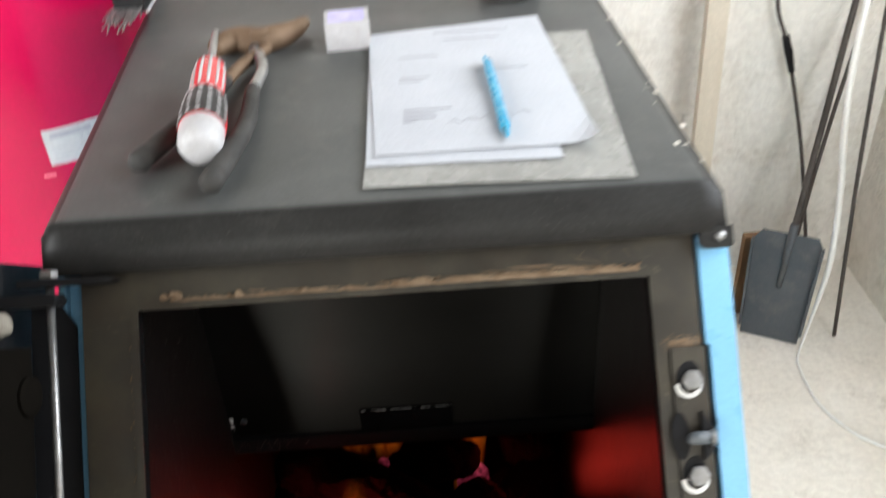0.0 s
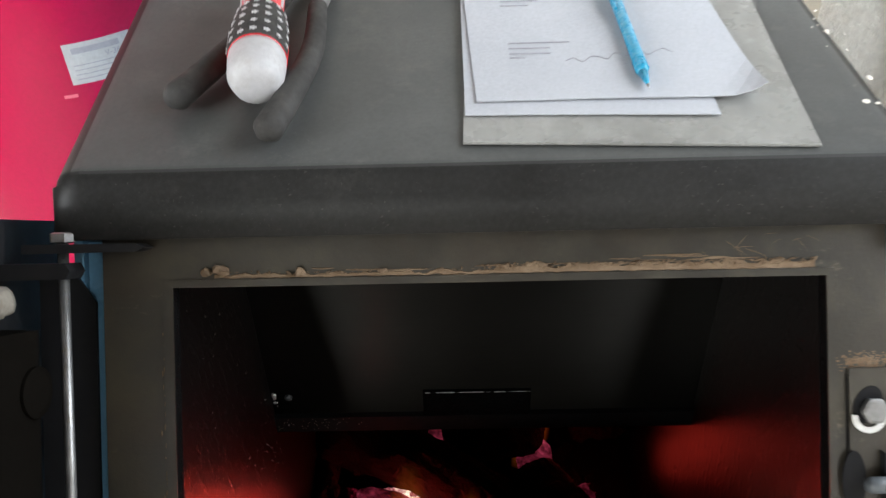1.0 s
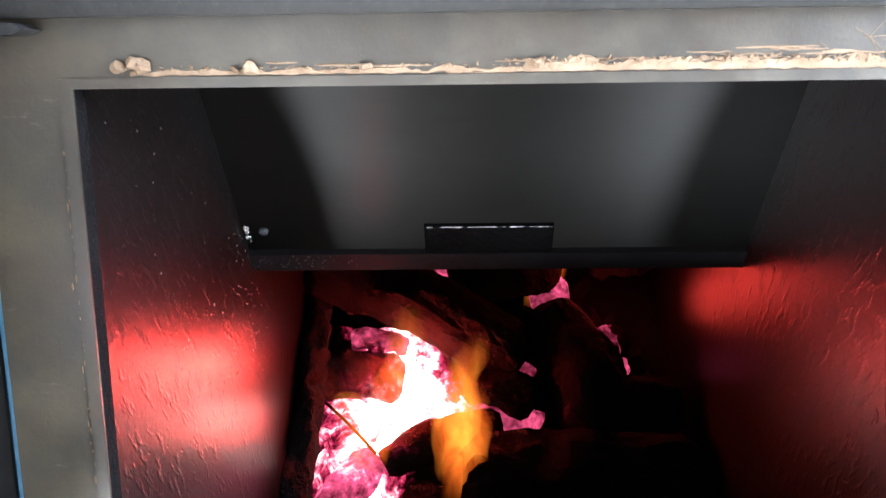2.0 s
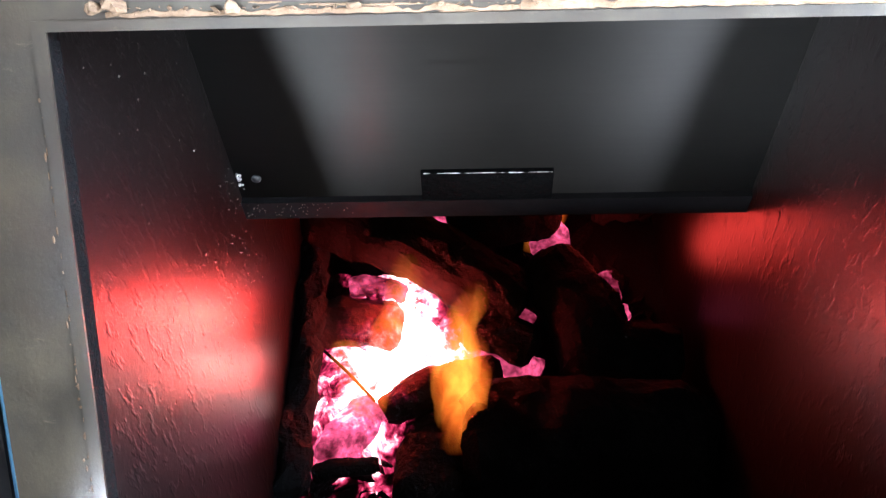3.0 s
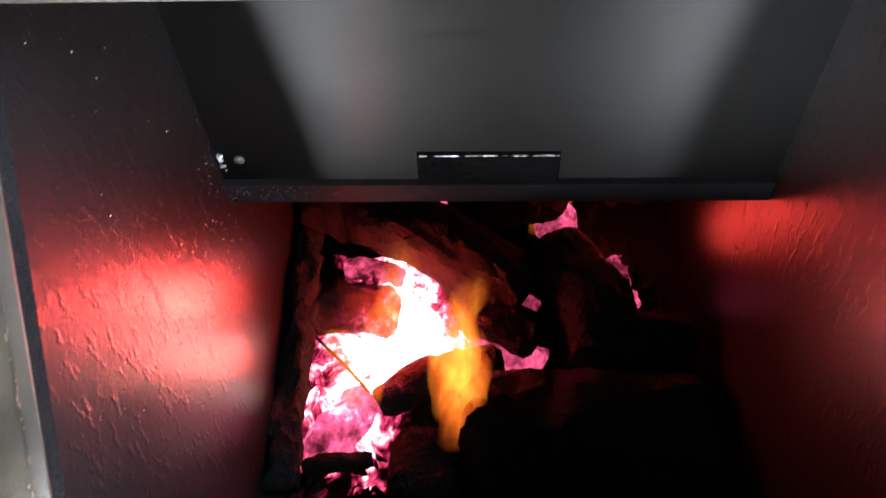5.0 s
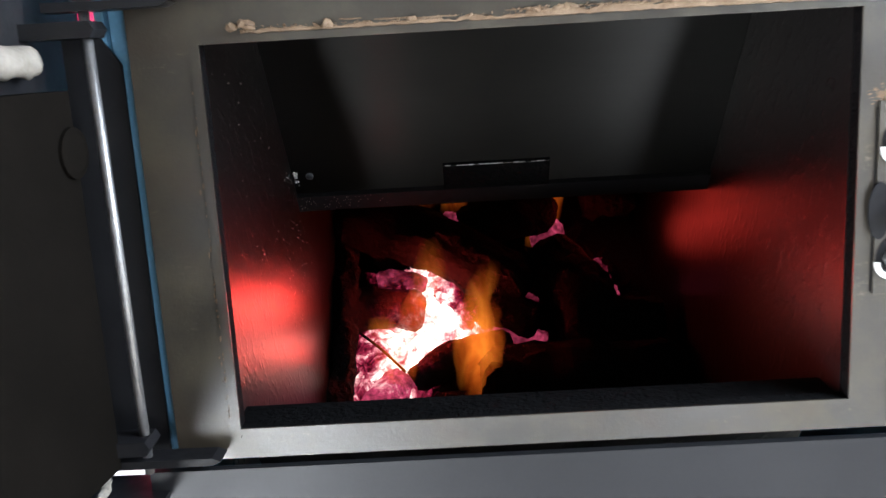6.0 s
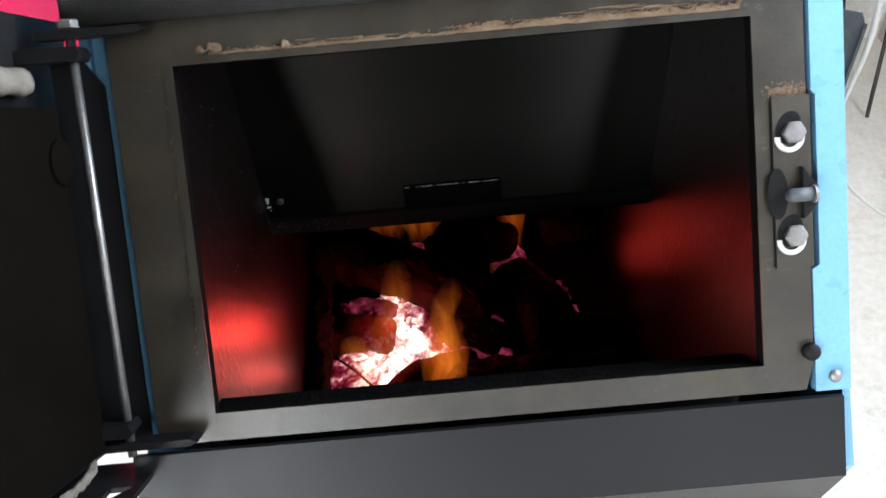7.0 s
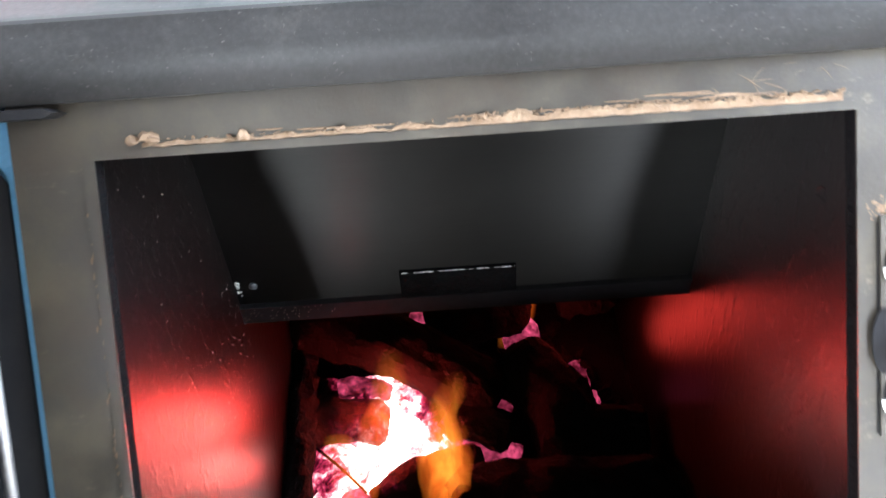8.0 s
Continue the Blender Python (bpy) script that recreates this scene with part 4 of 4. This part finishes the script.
sticker = tank_patch("sticker", -72.5, -50.5, 0.888, 0.941, 0.0006, M_WHITE, tank, "white printed sticker")
tank_patch("printed_mark", -70, -54.5, 0.9275, 0.935, 0.0011, M_INK, sticker, "bold grey printed word as a plain bar")
for i in range(4):
    tank_patch("printed_line", -70.5, -55.5 + 3 * (i % 2), 0.894 + 0.006 * i, 0.8952 + 0.006 * i, 0.0011, M_INK, sticker)
tank_patch("small_label", -76.5, -72.0, 0.872, 0.8765, 0.0006, M_PALERED, tank, "small pale red label strip")
font = bpy.data.curves.new("model_text", "FONT")
font.body, font.size, font.extrude, font.align_x = "V-36L", 0.010, 0.0001, "CENTER"
text = new("model_text", font)
a = radians(-56.5)
text.matrix_world = Matrix.Translation(on_tank(-56.5, 0.918, 0.0013)) @ Matrix.Rotation(a + math.pi / 2, 4, "Z") @ Matrix.Rotation(math.pi / 2, 4, "X")
text_mesh = bpy.data.meshes.new_from_object(text)
bpy.data.objects.remove(text)
written = new("lettering", text_mesh)
written.matrix_world = Matrix.Translation(on_tank(-56.5, 0.918, 0.0013)) @ Matrix.Rotation(a + math.pi / 2, 4, "Z") @ Matrix.Rotation(math.pi / 2, 4, "X")
text_mesh.materials.clear()
text_mesh.materials.append(M_INK)
written.parent = sticker
written.matrix_parent_inverse = Matrix.Translation(-tank.location) @ Matrix.Translation(tank.location)

# ---- things on the boiler's top ----
TOP = 1.105


def sheet(outline, z, thick, curl=None):
    """A sheet of paper or plastic as a thin plate, with an optional curled corner."""
    (ax, ay), (bx, by), (cx, cy), (dx, dy) = outline
    bm = bmesh.new()
    n = 18
    grid = []
    for i in range(n + 1):
        row = []
        for j in range(n + 1):
            u, v = i / n, j / n
            x = (1 - u) * (1 - v) * ax + u * (1 - v) * bx + u * v * cx + (1 - u) * v * dx
            y = (1 - u) * (1 - v) * ay + u * (1 - v) * by + u * v * cy + (1 - u) * v * dy
            h = z + 0.0006 * noise.noise(Vector((x * 14, y * 14, z * 900)))
            if curl:
                k = max(0.0, u - v * 0.6 - curl)
                h += k * k * 0.5
                x -= k * k * 0.12
            row.append(bm.verts.new((x, y, h)))
        grid.append(row)
    for i in range(n):
        for j in range(n):
            bm.faces.new((grid[i][j], grid[i + 1][j], grid[i + 1][j + 1], grid[i][j + 1]))
    out = bmesh.ops.extrude_face_region(bm, geom=bm.faces[:])
    for v in (g for g in out["geom"] if isinstance(g, bmesh.types.BMVert)):
        v.co.z += thick
    return bm


folder = tagged(part("plastic_folder", sheet([(-0.020, 0.057), (0.205, 0.046), (0.216, 0.350), (-0.012, 0.365)], TOP + 0.0012, 0.0012), M_FOLDER, smooth=False), "translucent grey plastic folder lying under papers on the boiler", "folder")
part("welded_seam", tube([(-0.019, 0.0575, TOP + 0.0026), (0.09, 0.0523, TOP + 0.0026), (0.2045, 0.0468, TOP + 0.0026)], 0.0009, 8), M_FOLDER, folder, "welded plastic seam")
paper_a = tagged(part("paper_sheet", sheet([(-0.018, 0.088), (0.150, 0.082), (0.150, 0.372), (-0.020, 0.362)], TOP + 0.0036, 0.0006), M_PAPER), "white paper sheet under another on a plastic folder", "paper", "papers on the boiler")
paper_b = tagged(part("paper_sheet", sheet([(-0.010, 0.102), (0.186, 0.101), (0.167, 0.393), (-0.021, 0.367)], TOP + 0.0056, 0.0006, 0.86), M_PAPER), "white printed form with faint lines and a curled corner", "paper", "papers on the boiler")
for i, (y, w, x) in enumerate(((0.18, 0.045, 0.015), (0.172, 0.03, 0.015), (0.164, 0.03, 0.015), (0.158, 0.012, 0.015), (0.25, 0.03, 0.012), (0.242, 0.022, 0.012), (0.26, 0.05, 0.09), (0.34, 0.06, 0.06), (0.36, 0.08, 0.05), (0.30, 0.04, 0.012))):
    part("printed_line", box((x, y, TOP + 0.00665), (x + w, y + 0.0009, TOP + 0.0071)), M_INK, paper_b)
scribble = tube(curve_points([(0.055 + 0.006 * i, 0.152 + 0.004 * math.sin(i * 2.3) + 0.001 * i, TOP + 0.007) for i in range(14)], 4), 0.00028, 4)
part("pen_stroke", scribble, M_INK, paper_b, "faint handwritten scrawl")

pen = thing("pen", (0.108, 0.2, TOP + 0.011), "translucent blue plastic ballpoint pen lying on paper", "pen")
P0, P1 = Vector((0.106, 0.110, TOP + 0.0108)), Vector((0.101, 0.270, TOP + 0.0115))
at = lambda k: P0.lerp(P1, k)
part("barrel", tube([at(0.1), at(0.13), at(0.5), at(0.95), at(1.0)], [0.0036, 0.0046, 0.0045, 0.0045, 0.0035], 18), M_PEN, pen, smooth=True)
part("cone", tube([at(0.0), at(0.03), at(0.1)], [0.0008, 0.002, 0.0036], 16), M_PEN, pen, smooth=True)
part("tip", tube([at(-0.025), at(0.0)], [0.0005, 0.0011], 10), M_ZINC, pen, "small metal pen tip", smooth=True)
for k in (0.13, 0.16, 0.19):
    part("grip_ring", tube([at(k), at(k + 0.008)], 0.0050, 16), M_PEN, pen)
part("clip", tube([at(0.66) + Vector((-0.004, 0, 0.004)), at(0.98) + Vector((-0.003, 0, 0.005))], [0.0012, 0.0018], 8), M_PEN, pen)

pliers = thing("pincers", (-0.17, 0.25, TOP), "rusty pincers with dark rubber handles lying on the boiler", "pincers")


def grip(points, radii, label):
    line = curve_points(points, 8)
    rr = [radii[0] + (radii[1] - radii[0]) * i / (len(line) - 1) for i in range(len(line))]
    rr[0] *= 0.6
    return part("handle", tube(line, rr, 16), M_RUBBER, pliers, label, smooth=True)


grip([(-0.216, 0.100, TOP + 0.013), (-0.198, 0.143, TOP + 0.013), (-0.178, 0.203, TOP + 0.012), (-0.162, 0.263, TOP + 0.011)], (0.0102, 0.0080), "worn dark rubber handle")
grip([(-0.146, 0.056, TOP + 0.0135), (-0.136, 0.103, TOP + 0.0135), (-0.128, 0.168, TOP + 0.012), (-0.132, 0.240, TOP + 0.011)], (0.0102, 0.0076), "worn dark rubber handle")
part("arm", tube(curve_points([(-0.162, 0.258, TOP + 0.011), (-0.150, 0.300, TOP + 0.011), (-0.128, 0.338, TOP + 0.012)], 6), 0.0065, 12), M_RUST, pliers, "bare rusty steel arm", smooth=True)
part("arm", tube(curve_points([(-0.132, 0.233, TOP + 0.011), (-0.128, 0.288, TOP + 0.011), (-0.142, 0.338, TOP + 0.012)], 6), 0.0065, 12), M_ZINC, pliers, "bare scraped steel arm", smooth=True)
jaw = tube(curve_points([(-0.185, 0.338, TOP + 0.014), (-0.165, 0.360, TOP + 0.014), (-0.135, 0.354, TOP + 0.014), (-0.108, 0.372, TOP + 0.014), (-0.093, 0.402, TOP + 0.013)], 8), [0.007 + 0.008 * math.sin(math.pi * min(1, (i + 4) / 36)) for i in range(33)], 14)
part("jaw", jaw, M_RUST, pliers, "rusty brown iron jaws", smooth=True)
part("jaw_joint", spin([(0.010, 0), (0.010, 0.004), (0.006, 0.006)], Matrix.Translation((-0.136, 0.345, TOP + 0.024)), 18), M_RUST, pliers)

driver = thing("screwdriver", (-0.18, 0.178, TOP + 0.02), "red and black screwdriver with a white butt lying across pincers", "screwdriver")
D0, D1 = Vector((-0.156, 0.094, TOP + 0.027)), Vector((-0.174, 0.264, TOP + 0.027))
da = lambda k: D0.lerp(D1, k)
part("butt", tube([da(0.0), da(0.012), da(0.06), da(0.16), da(0.2)], [0.010, 0.0155, 0.0190, 0.0200, 0.0200], 24), M_WHITE, driver, "scuffed white plastic butt", smooth=True)
part("grip", tube([da(0.19), da(0.3), da(0.45), da(0.56)], [0.0204, 0.0210, 0.0198, 0.0170], 24), M_REDGRIP, driver, "red plastic grip", smooth=True)
part("collar", tube([da(0.555), da(0.62), da(0.8), da(0.95), da(1.0)], [0.0170, 0.0155, 0.0160, 0.0150, 0.0105], 24), M_REDGRIP, driver, "red plastic collar with pale stripes", smooth=True)
part("blade", tube([da(0.98), da(1.25), da(1.52)], [0.0045, 0.0042, 0.0036], 12), M_ZINC, driver, "grey steel blade", smooth=True)
axis = (D1 - D0).normalized()
side = axis.cross(Vector((0, 0, 1))).normalized()
up = side.cross(axis).normalized()
pad = bmesh.new()
rows = []
for k, r in ((0.195, 0.0207), (0.30, 0.0215), (0.45, 0.0203), (0.55, 0.0176)):
    rows.append([pad.verts.new(da(k) + (side * math.sin(radians(t)) + up * math.cos(radians(t))) * r) for t in range(-85, 86, 10)])
for p, q in zip(rows, rows[1:]):
    for k in range(len(p) - 1):
        pad.faces.new((p[k], p[k + 1], q[k + 1], q[k]))
part("grip_pad", pad, M_RUBBER, driver, "black rubber pad with rows of small white studs", smooth=True)
for ring in range(5):
    for k in range(7):
        ang = radians(-75 + 25 * k)
        r = 0.0212 - 0.0012 * max(0, ring - 2)
        d = side * math.sin(ang) + up * math.cos(ang)
        c = da(0.235 + 0.07 * ring) + d * (r - 0.0003)
        m = Matrix.Translation(c) @ Matrix((side * math.cos(ang) - up * math.sin(ang), axis, d)).transposed().to_4x4()
        star = bmesh.new()
        pts = [star.verts.new(((0.0027 if q % 2 == 0 else 0.0014) * math.cos(q * math.pi / 5), (0.0027 if q % 2 == 0 else 0.0014) * math.sin(q * math.pi / 5), 0)) for q in range(10)]
        face_a = star.faces.new(pts)
        out = bmesh.ops.extrude_face_region(star, geom=[face_a])
        for v in (g for g in out["geom"] if isinstance(g, bmesh.types.BMVert)):
            v.co.z += 0.0009
        part("stud", star, M_WHITE, driver, m=m)
for k in range(6):
    ang = radians(-75 + 30 * k)
    d = side * math.sin(ang) + up * math.cos(ang)
    part("stripe", tube([da(0.60) + d * 0.0152, da(0.72) + d * 0.0152, da(0.86) + d * 0.0150, da(0.96) + d * 0.0142], [0.0014, 0.0019, 0.0019, 0.0012], 8), M_WHITE, driver, "pale stripe")

carton = thing("small_carton", (-0.043, 0.362, TOP), "small white carton with violet print on the boiler", "box")
CM = Matrix.Translation((-0.043, 0.362, TOP)) @ Matrix.Rotation(radians(4), 4, "Z")
part("carton_body", box((-0.024, -0.017, 0), (0.024, 0.025, 0.030)), M_WHITE, carton, m=CM, bevel=0.0012)
part("printed_panel", box((-0.020, -0.010, 0.0302), (0.019, 0.021, 0.0306)), M_VIOLET, carton, "faded violet printed panel", m=CM)

cup = thing("steel_cup", (0.147, 0.484, TOP), "dark shiny metal cup at the back of the boiler", "cup")
part("cup_body", spin([(0.030, 0), (0.036, 0.003), (0.038, 0.03), (0.040, 0.05), (0.037, 0.05), (0.035, 0.01), (0.01, 0.006)], Matrix.Translation((0.147, 0.484, TOP)), 36), M_ZINC, cup, smooth=True)

brush = thing("wire_brush", (-0.305, 0.5, TOP), "dark bristle brush lying over the boiler edge", "brush")
part("brush_back", box((-0.322, 0.468, TOP + 0.012), (-0.287, 0.558, TOP + 0.03)), M_BLACK, brush, bevel=0.004)
bm = bmesh.new()
rnd = random.Random(3)
for i in range(70):
    x, y = rnd.uniform(-0.321, -0.289), rnd.uniform(0.453, 0.488)
    tube([(x, y, TOP + 0.018), (x - rnd.uniform(0.0, 0.012), y - rnd.uniform(0.02, 0.04), TOP + 0.006 + rnd.uniform(0, 0.012))], 0.0009, 4, bm)
tagged(part("bristles", bm, M_ZINC, brush, "bent grey wire bristles"), kind="stuff")
tagged(part("white_strip", box((-0.3005, 0.50, TOP), (-0.2925, 0.60, TOP + 0.01)), M_WHITE, None, bevel=0.001), "narrow white plastic strip along the boiler edge", "strip")

# ---- tools in the corner ----
shovel = thing("ash_shovel", (0.83, 1.06, 0), "grey steel ash shovel leaning in the corner", "shovel")
S = Matrix.Translation((0.822, 1.038, 0.002)) @ Matrix.Rotation(radians(-27), 4, "Z") @ Matrix.Rotation(radians(-13), 4, "X")
blade = plate([(-0.066, 0.0), (0.066, 0.0), (0.076, 0.25), (0.064, 0.272), (-0.060, 0.272), (-0.074, 0.25)], 0.0, 0.004)
part("blade", blade, M_SHOVEL, shovel, m=S, bevel=0.001)
for sx in (-1, 1):
    part("side_flange", plate([(sx * 0.066, 0.03), (sx * 0.072, 0.03), (sx * 0.080, 0.25), (sx * 0.074, 0.25)], -0.022, 0.004), M_SHOVEL, shovel, m=S)
part("socket", tube([(0.0, -0.006, 0.14), (0.006, -0.010, 0.30)], [0.006, 0.010], 14), M_SHOVEL, shovel, m=S, smooth=True)
neck_end = S @ Vector((0.006, -0.010, 0.285))
part("handle", tube(curve_points([neck_end, neck_end.lerp(Vector((0.98, 1.28, 0.79)), 0.5), (0.98, 1.28, 0.79), (1.02, 1.315, 1.02)], 6), 0.0072, 12), M_ROD, shovel, "dark iron handle", smooth=True)


def poker(points, r, label, hook=None):
    ob = part("poker", tube(curve_points(points, 8), r, 10), M_ROD, smooth=True)
    return tagged(ob, label, "poker", "pokers in the corner")


poker([(0.978, 1.027, 0.005), (0.985, 1.12, 0.45), (1.01, 1.22, 0.85), (1.03, 1.31, 1.25)], 0.0046, "dark iron poker standing on its tip in the corner")
rake = poker([(1.0, 1.262, 0.005), (0.93, 1.285, 0.36), (0.858, 1.30, 0.624), (0.815, 1.308, 0.75), (0.80, 1.312, 1.0)], 0.0046, "dark iron rake leaning on the plastered wall")
part("collar", tube([(0.872, 1.297, 0.575), (0.858, 1.300, 0.624), (0.846, 1.302, 0.66)], [0.007, 0.0095, 0.008], 12), M_BLACK, rake, "black iron collar", smooth=True)
poker([(0.91, 1.20, 0.005), (0.96, 1.25, 0.4), (1.02, 1.29, 0.8), (1.06, 1.31, 1.1)], 0.0046, "long dark iron poker crossing the others")
tagged(part("board", box((0.765, 1.135, 0.0), (0.83, 1.155, 0.235)), M_WOOD, bevel=0.003), "small brown wooden board standing behind the shovel", "board")
tagged(part("batten", prism([(1.20, 0.0), (1.225, 0.0), (1.325, 1.7), (1.30, 1.7)], 0.645, 0.690), M_PALE, bevel=0.002), "pale planed wooden batten leaning on the wall", "batten")
cable_line = curve_points([(1.0, 1.25, 1.3), (0.935, 1.15, 0.75), (0.92, 1.10, 0.554), (0.940, 1.09, 0.39), (0.942, 1.06, 0.2), (0.905, 1.02, 0.04), (0.868, 0.965, 0.004), (0.857, 0.916, 0.004), (0.857, 0.828, 0.004), (0.877, 0.761, 0.004), (0.93, 0.69, 0.004), (1.10, 0.58, 0.004)], 10)
cable = tube(cable_line, [0.0076 if k < 40 else max(0.0032, 0.0076 - 0.0004 * (k - 40)) for k in range(len(cable_line))], 12)
tagged(part("cable", cable, M_CABLE, smooth=True), "thick white electric cable hanging down to the floor", "cable")

grit = bmesh.new()
rnd = random.Random(44)
for i in range(34):
    y = rnd.uniform(0.06, 0.56)
    s = 0.0005 + 0.0026 * rnd.random() ** 3
    bmesh.ops.create_icosphere(grit, subdivisions=1, radius=s, matrix=Matrix.Translation((0.270 - SH * y - abs(rnd.gauss(0, 0.010)), y, TOP + s * 0.1)) @ Matrix.Diagonal((rnd.uniform(0.6, 1.3), rnd.uniform(0.7, 2.0), 0.22, 1)))
for v in grit.verts:
    v.co += noise.noise_vector(v.co * 400) * 0.0005
tagged(part("plaster_grit", grit, M_PLASTER2), "pale plaster grit scattered along the boiler edge", "grit", kind="stuff")
